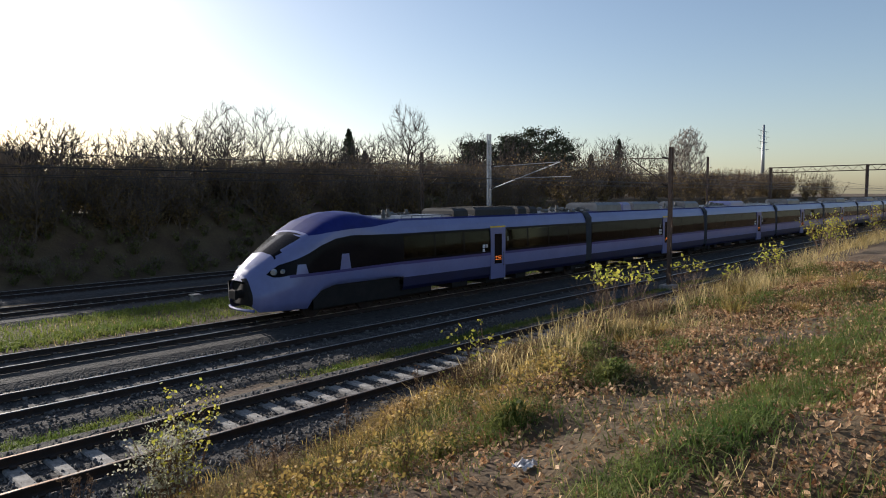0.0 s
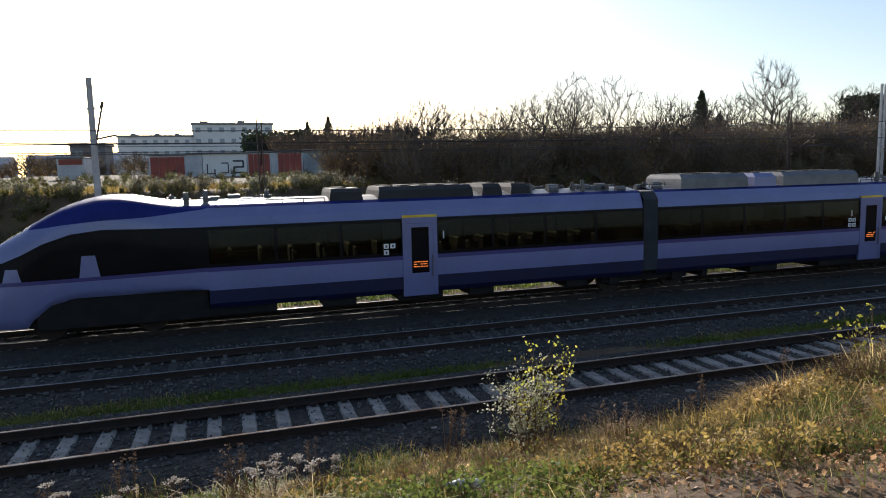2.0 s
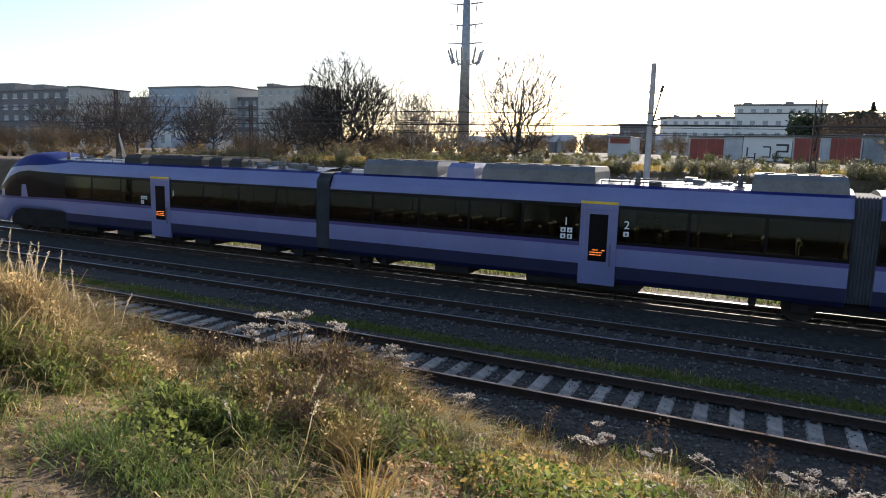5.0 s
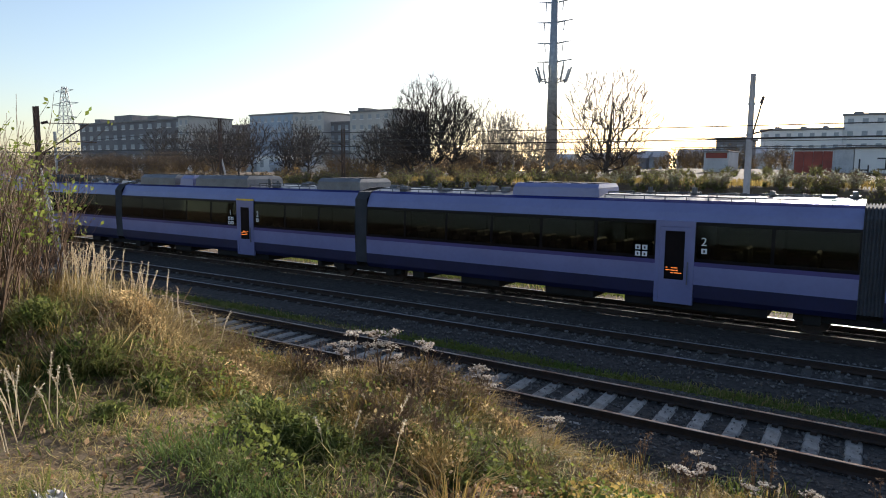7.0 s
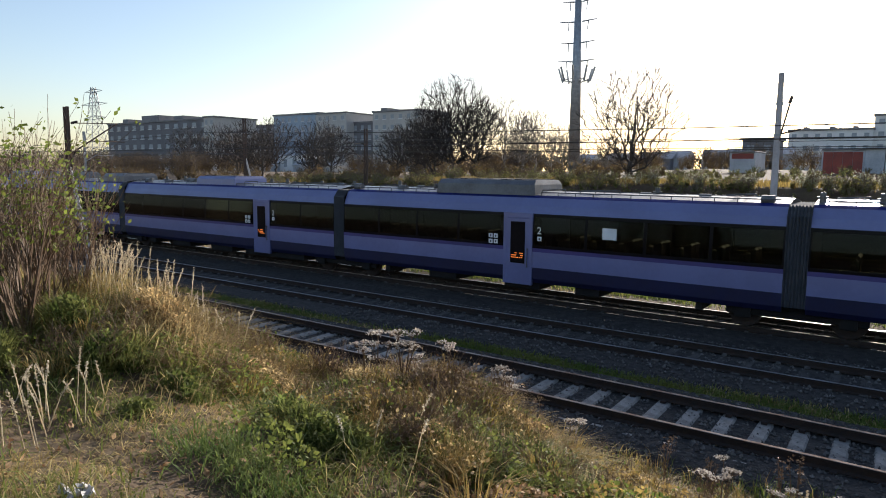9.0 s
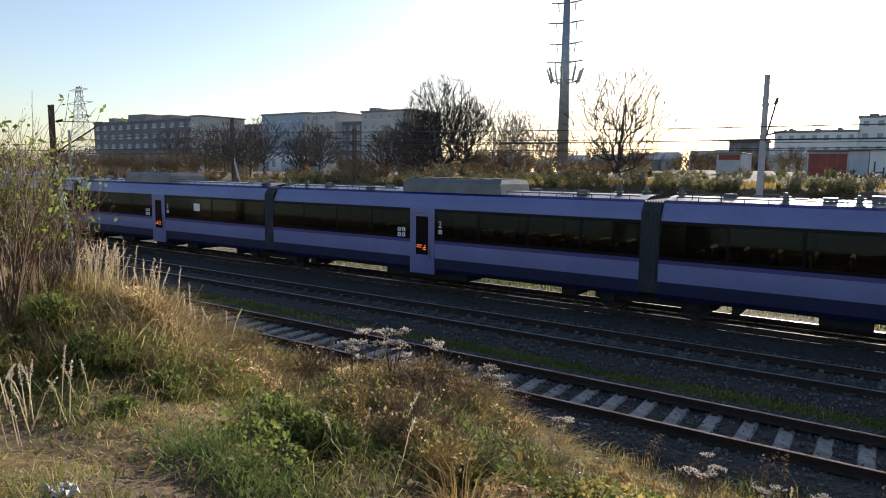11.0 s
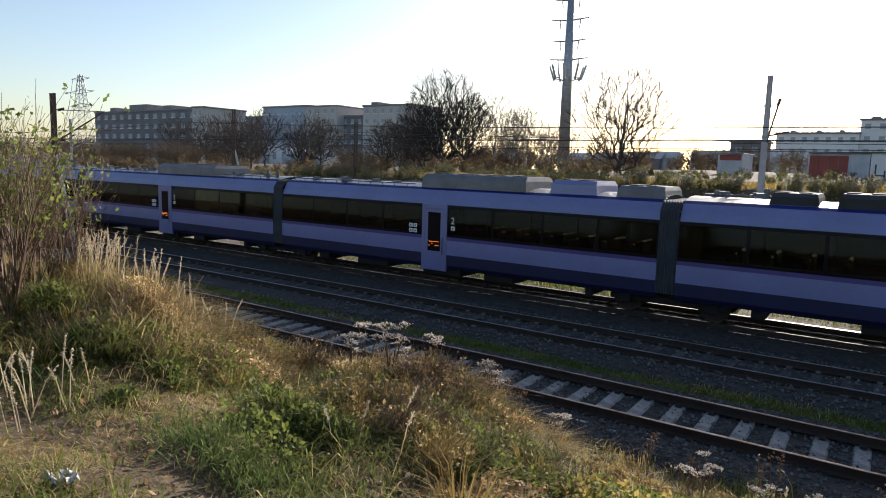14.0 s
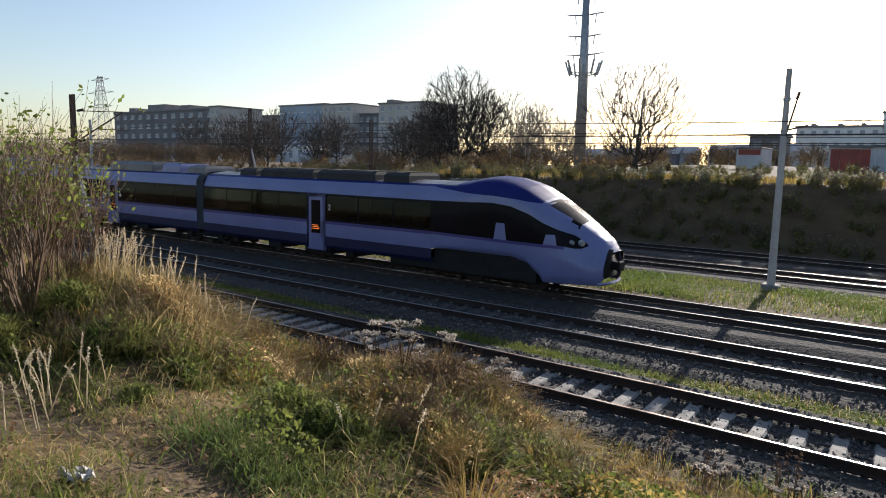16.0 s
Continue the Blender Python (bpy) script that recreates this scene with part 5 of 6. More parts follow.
thicket("tall_thicket", "dense reddish brown shrubs along the line", spread(230, 60, 190, 30.5, 60, 4.0, 7.0), M_BRUSH, M_SHRUB, 300, (0.18, 0.42))
thicket("bank_shrubs", "olive shrubs and weeds on the bank's edge", spread(110, -60, -15, 31.8, 37, 0.7, 1.4) + spread(90, -15, 8, 31.8, 37, 0.3, 0.7) + spread(190, -34, 12, 38, 69, 0.4, 1.1), M_BRUSH, M_SHRUBG, 170, (0.08, 0.18))
thicket("lineside_scrub", "low brown scrub before the buildings", spread(160, -135, -22, 36, 60, 1.0, 2.2) + spread(80, -80, -14, 92, 124, 2.5, 4.6) + spread(55, 5, 24, 76, 92, 5.0, 7.5) + spread(70, -150, -114, 60, 90, 3.0, 5.5) + spread(50, -80, -46, 60, 85, 3.0, 5.0) + spread(70, -260, -140, 70, 110, 3.5, 6.5), M_BRUSH, M_SHRUB, 210, (0.15, 0.32))
thicket("cutting_scrub", "dark weeds on the shaded cutting slope", spread(760, -50, 62, 28.6, 32.6, 0.5, 1.3), M_BRUSH, M_SHRUBG, 120, (0.09, 0.2))
thicket("slope_weeds", "low tangled weeds on the near slope", spread(330, -10, 7, -7.0, -2.0, 0.18, 0.55) + spread(45, -13, -8.2, -8.5, -4, 0.3, 0.7) + spread(16, -7.2, -5.6, -7.0, -6.2, 0.4, 0.7) + spread(60, 5, 20, -6, -3, 0.3, 0.7), M_DEADST, M_GREEN, 90, (0.025, 0.06))
thicket("clump_weeds", "tall tangled brown weeds on the hummocks", spread(20, -8.9, -5.8, -5.4, -3.9, 0.4, 0.8) + spread(7, -6.8, -5.2, -7.0, -6.5, 0.35, 0.55), M_DEADST, M_HEAPB, 130, (0.02, 0.05))
thicket("pale_weeds", "bleached weeds with small curled leaves on the hummocks", spread(34, -9.2, -5.4, -5.9, -4.0, 0.3, 0.65) + spread(18, -6.9, -4.8, -7.2, -6.2, 0.25, 0.55) + spread(36, -5, 4, -4.6, -2.6, 0.25, 0.55), M_DRY, M_HEAPT, 200, (0.02, 0.055))
thicket("leafy_weeds", "bright green leafy weeds between the dry clumps", spread(30, -8.4, -4.4, -6.9, -4.4, 0.2, 0.45) + spread(24, -5, 4, -5.4, -3.0, 0.15, 0.4), M_DEADST, M_HEAPG, 220, (0.03, 0.07))
thicket("slope_brown_weeds", "withered brown weeds on the near slope", spread(60, -10, 8, -5.5, -1.9, 0.25, 0.6) + spread(60, 6, 22, -5.5, -2.5, 0.3, 0.8), M_DEADST, M_OCHRE, 90, (0.02, 0.05))


thicket("seeding_goldenrod", "pale fluffy goldenrod gone to seed on the bank", [(gx + rng.normal(0, 0.45), 33.6 + rng.normal(0, 0.4), gh * rng.uniform(0.7, 1.1)) for gx, gh in ((-10.7, 1.1), (-7.8, 1.3), (-6.4, 1.0), (-4.6, 1.5), (-4.0, 1.3), (-0.6, 1.0), (0.2, 1.2), (2.2, 1.4), (4.2, 1.5), (4.8, 1.4), (6.1, 1.3), (-13.5, 1.1), (-17, 1.2)) for _ in range(4)] + spread(30, -22, 11, 34.0, 37, 0.5, 1.0), M_DEADST, M_LEAFG, 300, (0.05, 0.13))


def far_woods():
    P = []
    for k in range(420):
        x = rng.uniform(20, 420)
        y = rng.uniform(120, 170)
        h = rng.uniform(8, 13) * (0.9 + 0.2 * math.sin(x * 0.1))
        P.append(np.array([x, y, 3.5 + h * 0.5]) + np.clip(rng.normal(0, 1, (60, 3)), -1.7, 1.7) * np.array([2.2, 2.2, h * 0.24]))
    for k in range(46):
        x, h = rng.uniform(1.5, 17), rng.uniform(8.5, 12.2)
        P.append(np.array([x, rng.uniform(135, 150), 3.5 + h * 0.5]) + np.clip(rng.normal(0, 1, (420, 3)), -1.7, 1.7) * np.array([1.0, 1.0, h * 0.22]))
    for k in range(200):
        x, h = rng.uniform(-160, 40), rng.uniform(6, 8.5)
        P.append(np.array([x, rng.uniform(205, 250), 4.0 + h * 0.5]) + np.clip(rng.normal(0, 1, (110, 3)), -1.7, 1.7) * np.array([2.0, 2.0, h * 0.24]))
    for k in range(160):
        x = rng.uniform(-420, -280)
        P.append(np.array([x, rng.uniform(140, 220), 8]) + np.clip(rng.normal(0, 1, (60, 3)), -1.7, 1.7) * np.array([3, 3, 3.0]))
    solid("far_woods", leaf_soup(np.concatenate(P), 0.5, 1.1), M_CONIF, "dark distant woodland with an uneven top", "woods", "", "stuff")


far_woods()

# ---- grass ----
def blades(x, y, h, w, lean, dirn=None, z=None):
    k = len(x)
    a = rng.uniform(0, 6.283, k) if dirn is None else dirn
    z = ground_z(x, y) - 0.02 if z is None else z
    o = np.stack([x, y, z], -1)
    d = np.stack([np.cos(a), np.sin(a), np.zeros(k)], -1)
    b = a + rng.uniform(0.8, 2.3, k)
    u = np.stack([np.cos(b), np.sin(b), np.zeros(k)], -1) * (w * 0.5)[:, None]
    up = np.array([0, 0, 1.0])
    mid = o + d * (h * lean * 0.35)[:, None] + up * (h * 0.6)[:, None]
    tip = o + d * (h * lean)[:, None] + up * (h * (1 - 0.35 * lean))[:, None]
    return np.stack([o - u, o + u, mid - u * 0.8, mid + u * 0.8, tip], 1)


BF = [(0, 1, 3), (0, 3, 2), (2, 3, 4)]


def sow(n, x0, x1, y0, y1, f):
    x, y = rng.uniform(x0, x1, n), rng.uniform(y0, y1, n)
    keep = rng.random(n) < f(x, y)
    return x[keep], y[keep]


def patch(x, y, s, ph, thr, soft=0.15):
    return sstep(thr - soft, thr + soft, wob(x + ph, y - ph * 0.7, s) * 0.5 + 0.5)


def grass_field(name, label, mat_, n, box, f, h, w, lean):
    x, y = sow(n, *box, f)
    s = Soup()
    k = len(x)
    low = np.exp(-((x + 7.0) / 1.3) ** 2 - ((y + 8.7) / 1.1) ** 2)
    tall = (0.5 + 0.95 * patch(x, y, 2.6, 4, 0.5, 0.25)) * (1 - 0.65 * low) if y.max() < -0.8 else 1.0
    s.many(blades(x, y, rng.uniform(*h, k) * tall, rng.uniform(*w, k), rng.uniform(*lean, k)), BF)
    solid(name, s, mat_, label, "grass", "", "stuff")


def path_free(x, y):
    """1 on turf, near 0 on the trodden earth."""
    right = sstep(0.0, 1.0, x) * np.exp(-((y + 8.1 + 0.04 * (x - 3)) / 0.5) ** 2) * sstep(16, 9, x)
    left = np.exp(-((x + 7.15 + 0.45 * (y + 8) * (y > -8)) / 0.6) ** 2) * sstep(-10.4, -9.6, y) * sstep(-6.3, -7.2, y)
    return 1 - 0.9 * np.clip(right + left, 0, 1)


trodden = lambda x, y: 1 - 0.4 * np.exp(-((x + 6.1) / 1.1) ** 2 - ((y + 8.2) / 1.0) ** 2)
slope = lambda x, y: sstep(-1.2, -2.0, y)
grass_field("dry_grass", "dry straw-coloured grass on the slope", M_DRY, 60000, (-15, 20, -10.8, -1.6),
            lambda x, y: slope(x, y) * path_free(x, y) * trodden(x, y) * (0.10 + 0.9 * patch(x, y, 0.9, 3, 0.52)) * (0.35 + 0.65 * sstep(-8.5, -6.5, y)) * (1 - 0.55 * sstep(0.5, 3, x)), (0.12, 0.40), (0.005, 0.011), (0.5, 1.7))
grass_field("green_grass", "short green grass in patches on the slope", M_GREEN, 190000, (-13, 18, -11.0, -1.4),
            lambda x, y: slope(x, y) * path_free(x, y) * trodden(x, y) * (0.12 + 0.88 * patch(x, y, 1.1, 11, 0.46)) * (1 - 0.4 * sstep(1.5, 3.5, x) * sstep(-6.6, -7.4, y)), (0.07, 0.24), (0.006, 0.013), (0.4, 1.5))
grass_field("ochre_weeds", "low ochre weeds at the foot of the slope", M_OCHRE, 45000, (-16, 22, -5.0, -1.1),
            lambda x, y: sstep(-1.0, -1.7, y) * patch(x, y, 1.3, 5, 0.42), (0.10, 0.34), (0.007, 0.015), (0.2, 0.9))
grass_field("trackside_grass", "yellow-green grass between the tracks", M_VERGE, 75000, (-26, 34, 2.1, 3.35),
            lambda x, y: patch(x, y, 0.45, 2, 0.42) * sstep(2.1, 2.5, y) * sstep(3.4, 2.9, y), (0.06, 0.22), (0.012, 0.024), (0.3, 1.0))
grass_field("trackside_dry_grass", "dry tufts between the tracks", M_DRY, 26000, (-40, 45, 2.1, 3.4),
            lambda x, y: patch(x, y, 0.6, 7, 0.55), (0.06, 0.2), (0.012, 0.022), (0.3, 1.0))
grass_field("verge_grass", "yellow-green grass on the strip between the main lines", M_VERGE, 130000, (-32, 44, 11.8, 16.9),
            lambda x, y: (0.28 + 0.72 * patch(x, y, 0.55, 4, 0.43)) * sstep(11.8, 12.8, y), (0.08, 0.32), (0.018, 0.035), (0.3, 1.0))
grass_field("verge_dry_grass", "dry tufts on the strip between the main lines", M_DRY, 8000, (-40, 44, 11.6, 16.9),
            lambda x, y: patch(x, y, 0.7, 9, 0.5), (0.08, 0.28), (0.018, 0.03), (0.3, 1.0))
grass_field("left_long_grass", "long dry grass on the mound", M_DRY, 19000, (-17, -7.2, -9.6, -3.6),
            lambda x, y: sstep(-7.0, -8.8, x) * path_free(x, y) * sstep(-8.5, -7.2, y) * (0.15 + 0.85 * patch(x, y, 1.4, 1, 0.5)), (0.22, 0.6), (0.006, 0.012), (0.5, 1.9))
grass_field("left_green_grass", "long green grass under the dry stems", M_GREEN, 16000, (-14, -5.2, -9.9, -3.6),
            lambda x, y: sstep(-5.0, -6.8, x) * path_free(x, y) * trodden(x, y) * patch(x, y, 0.9, 14, 0.5), (0.12, 0.36), (0.007, 0.014), (0.3, 1.4))
grass_field("crest_long_grass", "long pale grass along the bank's crest", M_DRY, 15000, (5.5, 34, -6.6, -3.4),
            lambda x, y: (0.2 + 0.8 * patch(x, y, 0.8, 6, 0.45)), (0.25, 0.62), (0.008, 0.016), (0.2, 0.9))
grass_field("bank_top_grass", "withered grass along the top of the cutting", M_OCHRE, 26000, (-70, 12, 32.4, 42),
            lambda x, y: 0.3 + 0.7 * patch(x, y, 0.4, 2, 0.45), (0.25, 0.55), (0.03, 0.06), (0.1, 0.7))

grass_field("foot_grass", "yellow-green weeds and grass at the foot of the slope", M_VERGE, 26000, (-9, 2.5, -3.6, -0.9),
            lambda x, y: sstep(-0.85, -1.6, y) * (0.15 + 0.85 * patch(x, y, 1.5, 17, 0.5)), (0.08, 0.3), (0.007, 0.014), (0.3, 1.2))

grass_field("flattened_grass", "flattened straw on the trodden earth", M_DRY, 15000, (-9, -4.3, -10.2, -6.4),
            lambda x, y: np.clip(2 - path_free(x, y) - trodden(x, y), 0.05, 0.8), (0.06, 0.2), (0.006, 0.011), (1.5, 2.4))


def tussocks():
    n = 120
    cx, cy = rng.uniform(-14, 16, n), rng.uniform(-8.5, -2.2, n)
    cx[:45], cy[:45] = rng.normal(-6.6, 1.1, 45), rng.normal(-4.3, 0.7, 45)
    X, Y, Hh, D = [], [], [], []
    for a, b in zip(cx, cy):
        if path_free(a, b) < 0.5 or trodden(a, b) < 0.7:
            continue
        k = 95
        th = rng.uniform(0, 6.283, k)
        r = rng.uniform(0.02, 0.13, k)
        X.append(a + np.cos(th) * r); Y.append(b + np.sin(th) * r)
        D.append(th); Hh.append(rng.uniform(0.2, 0.5, k) * rng.uniform(0.7, 1.3))
    X, Y, D, Hh = map(np.concatenate, (X, Y, D, Hh))
    k = len(X)
    s = Soup()
    s.many(blades(X, Y, Hh, rng.uniform(0.006, 0.012, k), rng.uniform(0.5, 1.5, k), D), BF)
    solid("tussocks", s, M_OCHRE, "drooping tussocks of bleached grass", "grass", "", "stuff")


tussocks()


def heaps(name, label, material, rows, dense, leaf):
    """Dense clumps of weeds: drooping blades from a common foot over a mass of small leaves. Rows: x, y, half widths, height."""
    X, Y, H, D, P = [], [], [], [], []
    for x, y, rx, ry, h in rows:
        k = int(dense * rx * ry)
        a, q = rng.uniform(0, 6.283, k), np.sqrt(rng.random(k))
        lump = 0.75 + 0.35 * np.sin(a * 3 + x * 5) * q
        bx, by = x + np.cos(a) * q * rx * lump, y + np.sin(a) * q * ry * lump
        X.append(bx); Y.append(by); D.append(a + rng.normal(0, 1.6, k))
        H.append(h * (0.45 + 0.55 * np.sqrt(1 - q * q)) * rng.uniform(0.35, 1.35, k))
        n = int(k * 1.1)
        a, q = rng.uniform(0, 6.283, n), np.sqrt(rng.random(n))
        lump = 0.75 + 0.35 * np.sin(a * 3 + x * 5) * q
        lx, ly = x + np.cos(a) * q * rx * lump, y + np.sin(a) * q * ry * lump
        P.append(np.stack([lx, ly, ground_z(lx, ly) + h * 0.85 * np.sqrt(1 - q * q * 0.9) * rng.random(n) ** 0.7], -1))
    X, Y, H, D, P = map(np.concatenate, (X, Y, H, D, P))
    k = len(X)
    s = Soup()
    s.many(blades(X, Y, H, rng.uniform(0.008, 0.018, k), rng.uniform(0.2, 1.5, k), D), BF)
    solid(name, s, material, label, "weeds", "", "stuff")
    solid(name + "_leaves", leaf_soup(P, *leaf), material, "small leaves within " + label, "weeds", "", "stuff")


GREEN_HEAPS = [(-6.7, -7.35, 0.5, 0.25, 0.42), (-6.1, -7.4, 0.45, 0.25, 0.4), (-5.3, -6.7, 0.7, 0.45, 0.3), (-6.5, -6.75, 0.6, 0.4, 0.36), (-5.0, -5.5, 0.7, 0.5, 0.4), (-9.0, -7.8, 0.5, 0.35, 0.45), (-8.1, -7.45, 0.3, 0.22, 0.28), (-7.6, -5.6, 0.7, 0.45, 0.45), (-6.0, -5.7, 0.6, 0.4, 0.42), (-10.2, -7.6, 0.6, 0.4, 0.5),
               (-4.2, -5.0, 0.5, 0.4, 0.3), (-3.4, -5.6, 0.6, 0.4, 0.26), (-9.8, -8.6, 0.5, 0.3, 0.35), (5.5, -7.35, 0.32, 0.22, 0.3), (3.6, -7.3, 0.3, 0.2, 0.3), (6.6, -6.5, 0.5, 0.3, 0.28), (-7.8, -8.2, 0.2, 0.15, 0.2)]
TAN_HEAPS = [(-9.2, -6.7, 0.75, 0.5, 0.5), (-8.5, -6.15, 0.7, 0.5, 0.42), (-9.9, -6.6, 0.7, 0.5, 0.55), (-5.7, -6.7, 0.6, 0.4, 0.34), (-4.4, -4.2, 0.6, 0.45, 0.38), (-7.1, -6.3, 0.5, 0.35, 0.42), (-5.7, -4.5, 0.6, 0.4, 0.42), (-8.0, -5.0, 0.6, 0.4, 0.42),
             (-3.0, -4.2, 0.6, 0.4, 0.32), (-1.4, -4.0, 0.7, 0.4, 0.3), (0.6, -3.9, 0.7, 0.4, 0.34), (2.6, -3.7, 0.7, 0.4, 0.42), (4.6, -4.6, 0.9, 0.5, 0.42), (6.4, -5.0, 1.0, 0.5, 0.45), (8.6, -5.6, 1.0, 0.5, 0.4), (3.0, -5.6, 0.7, 0.4, 0.3)]
BROWN_HEAPS = [(-6.95, -4.95, 0.45, 0.35, 0.5), (-6.35, -4.6, 0.4, 0.3, 0.45), (-5.9, -6.6, 0.4, 0.25, 0.3), (-7.9, -4.3, 0.5, 0.3, 0.6), (-7.3, -4.0, 0.4, 0.3, 0.5), (-8.6, -4.9, 0.3, 0.25, 0.5), (-1.3, -3.1, 0.5, 0.3, 0.42), (1.3, -3.3, 0.4, 0.3, 0.45), (3.4, -3.1, 0.5, 0.3, 0.5), (9.6, -4.9, 0.9, 0.5, 0.7), (11.2, -5.0, 0.8, 0.5, 0.6), (-2.6, -3.3, 0.4, 0.3, 0.35)]
heaps("weed_clumps", "dense green weed clumps on the hummocks", M_HEAPG, GREEN_HEAPS, 4500, (0.03, 0.085))
heaps("tan_clumps", "drooping bleached grass clumps on the hummocks", M_HEAPT, TAN_HEAPS, 4500, (0.025, 0.06))
heaps("brown_clumps", "withered dark brown weed clumps", M_HEAPB, BROWN_HEAPS, 3500, (0.025, 0.06))


def fallen_leaves():
    def dens(x, y):
        right = (0.25 + 0.75 * sstep(2.0, 4, x)) * sstep(-0.5, 2, x) * sstep(-5.6, -6.8, y)
        mid = np.exp(-(((x + 4.6) / 1.3) ** 2 + ((y + 6.8) / 0.8) ** 2))
        return np.clip(0.95 * right * (0.35 + 0.65 * path_free(x, y)) * (0.25 + 0.75 * patch(x, y, 1.1, 8, 0.42)) + 0.8 * mid + 0.04, 0, 1)
    x, y = sow(210000, -9, 19, -11.2, -3.0, dens)
    P = np.stack([x, y, ground_z(x, y) + rng.uniform(0.01, 0.07, len(x))], -1)
    solid("fallen_leaves", leaf_soup(P, 0.025, 0.085, 0.15), M_LEAFF, "curled brown leaves lying on the earth", "leaves", "", "stuff")


fallen_leaves()


def lush_tufts():
    """Fresh green clumps along the trodden path."""
    C = ((8.0, -9.1, 0.6), (8.6, -9.3, 0.5), (7.3, -9.2, 0.5), (5.6, -9.55, 0.5), (5.3, -9.2, 0.55), (4.6, -9.3, 0.45), (3.6, -9.2, 0.5), (4.1, -9.4, 0.4), (5.5, -7.35, 0.3),
         (2.55, -8.9, 0.35), (3.6, -7.3, 0.28), (10.0, -9.2, 0.7), (7.1, -7.45, 0.25), (3.1, -9.0, 0.35), (11.5, -9.4, 0.6), (-8.5, -7.2, 0.4), (-8.9, -6.8, 0.35), (-7.9, -6.7, 0.3), (-5.4, -6.6, 0.35), (-4.9, -5.9, 0.4), (-6.5, -8.2, 0.5), (-5.9, -8.3, 0.4))
    X, Y = [], []
    for x, y, sp in C:
        k = int(1000 * sp)
        X.append(rng.normal(x, sp * 0.75, k)); Y.append(rng.normal(y, sp * 0.38, k))
    X, Y = np.concatenate(X), np.concatenate(Y)
    k = len(X)
    s = Soup()
    s.many(blades(X, Y, rng.uniform(0.08, 0.26, k), rng.uniform(0.007, 0.013, k), rng.uniform(0.4, 1.6, k)), BF)
    solid("lush_grass", s, M_LUSH, "fresh dark green grass clumps beside the path", "grass", "", "stuff")


lush_tufts()


def low_weeds(name, label, mat_, ph, thr, n, box):
    """Low leafy weeds heaped into uneven clumps."""
    x, y = sow(n, *box, lambda x, y: path_free(x, y) * patch(x, y, 1.7, ph, thr, 0.1))
    hp = 0.06 + 0.30 * patch(x, y, 1.7, ph, thr + 0.12, 0.15)
    P = np.stack([x, y, ground_z(x, y) + rng.random(len(x)) ** 0.6 * hp], -1)
    solid(name, leaf_soup(P, 0.02, 0.07), mat_, label, "weeds", "", "stuff")


low_weeds("green_weeds", "low green leafy weeds heaped on the slope", M_GREEN, 21, 0.55, 60000, (-9.5, 1.5, -8.2, -2.6))
low_weeds("withered_leaves", "withered brown weed leaves heaped on the slope", M_OCHRE, 33, 0.55, 60000, (-9.5, 6.0, -7.2, -2.2))

# ---- weeds and bushes ----
def weed(x, y, h, seed, heads, label, mat_head=M_UMBEL, name="dry_umbel_plant", group="dry umbel plants", flat=True):
    r = random.Random(seed)
    z0 = float(ground_z(x, y)) - 0.03
    th = thing(name, label, "plant", group, "", pose(x, y, z0))
    s = Soup()
    P = []
    for k in range(heads):
        a, sp = r.uniform(0, 6.283), r.uniform(0.02, 0.24) * h
        hh = h * r.uniform(0.72, 1.0)
        p0 = np.array([0, 0, h * r.uniform(0.0, 0.45)])
        p1 = np.array([math.cos(a) * sp, math.sin(a) * sp, hh])
        m = (p0 + p1) / 2 + np.array([0, 0, -0.03])
        s.tube(p0, m, 0.007, 0.006, 4)
        s.tube(m, p1, 0.006, 0.004, 4)
        for q in range(14 if flat else 8):
            b = r.uniform(0, 6.283)
            R = r.uniform(0.01, 0.095) if flat else r.uniform(0, 0.04)
            t = p1 + np.array([math.cos(b) * R, math.sin(b) * R, 0.035 - R * 0.2 + (0 if flat else r.uniform(-0.22, 0.05))])
            if flat:
                s.tube(p1 - np.array([0, 0, 0.03]), t, 0.003, 0.002, 3, caps=False)
            for _ in range(5):
                P.append(t + np.array([r.gauss(0, 0.014), r.gauss(0, 0.014), r.gauss(0, 0.007)]))
    s.tube((0, 0, 0), (0, 0, h * 0.5), 0.009, 0.007, 5)
    part("stem", s, M_DEADST, th)
    part("seed_head", leaf_soup(np.array(P), 0.018, 0.036, 0.6 if flat else 0), mat_head, th, "pale dry seed heads", kind="stuff")


WEEDS = [(-7.35, -4.95, 0.85, 8), (-7.65, -5.1, 0.85, 7), (-7.95, -5.0, 0.75, 5), (-7.9, -4.0, 0.85, 5), (-7.1, -4.3, 0.8, 5), (-6.2, -4.3, 0.75, 5), (-3.75, -3.85, 0.75, 4), (-4.0, -3.7, 0.62, 3), (-1.5, -3.15, 0.75, 5), (-1.2, -3.0, 0.7, 4), (-1.0, -3.2, 0.62, 4), (-1.75, -3.3, 0.6, 3), (-0.6, -2.7, 0.6, 3),
         (-5.6, -3.6, 0.7, 4), (-3.2, -3.3, 0.6, 3), (-6.4, -3.9, 0.6, 3), (-2.7, -2.6, 0.55, 3), (-9.6, -2.9, 0.7, 4)]
for k, (x, y, h, n) in enumerate(WEEDS):
    weed(x, y, h, k, n, "dead umbel plant with flat pale seed heads" if k % 2 == 0 else "withered umbel plant leaning in dry grass")
for k in range(26):
    x, y = rng.uniform(-10, 6), rng.uniform(-4.2, -2.0)
    weed(x, y, rng.uniform(0.45, 1.0), 100 + k, 3, "thin withered brown weed stalk on the slope", M_DEADST, "withered_weed", "withered weeds", False)
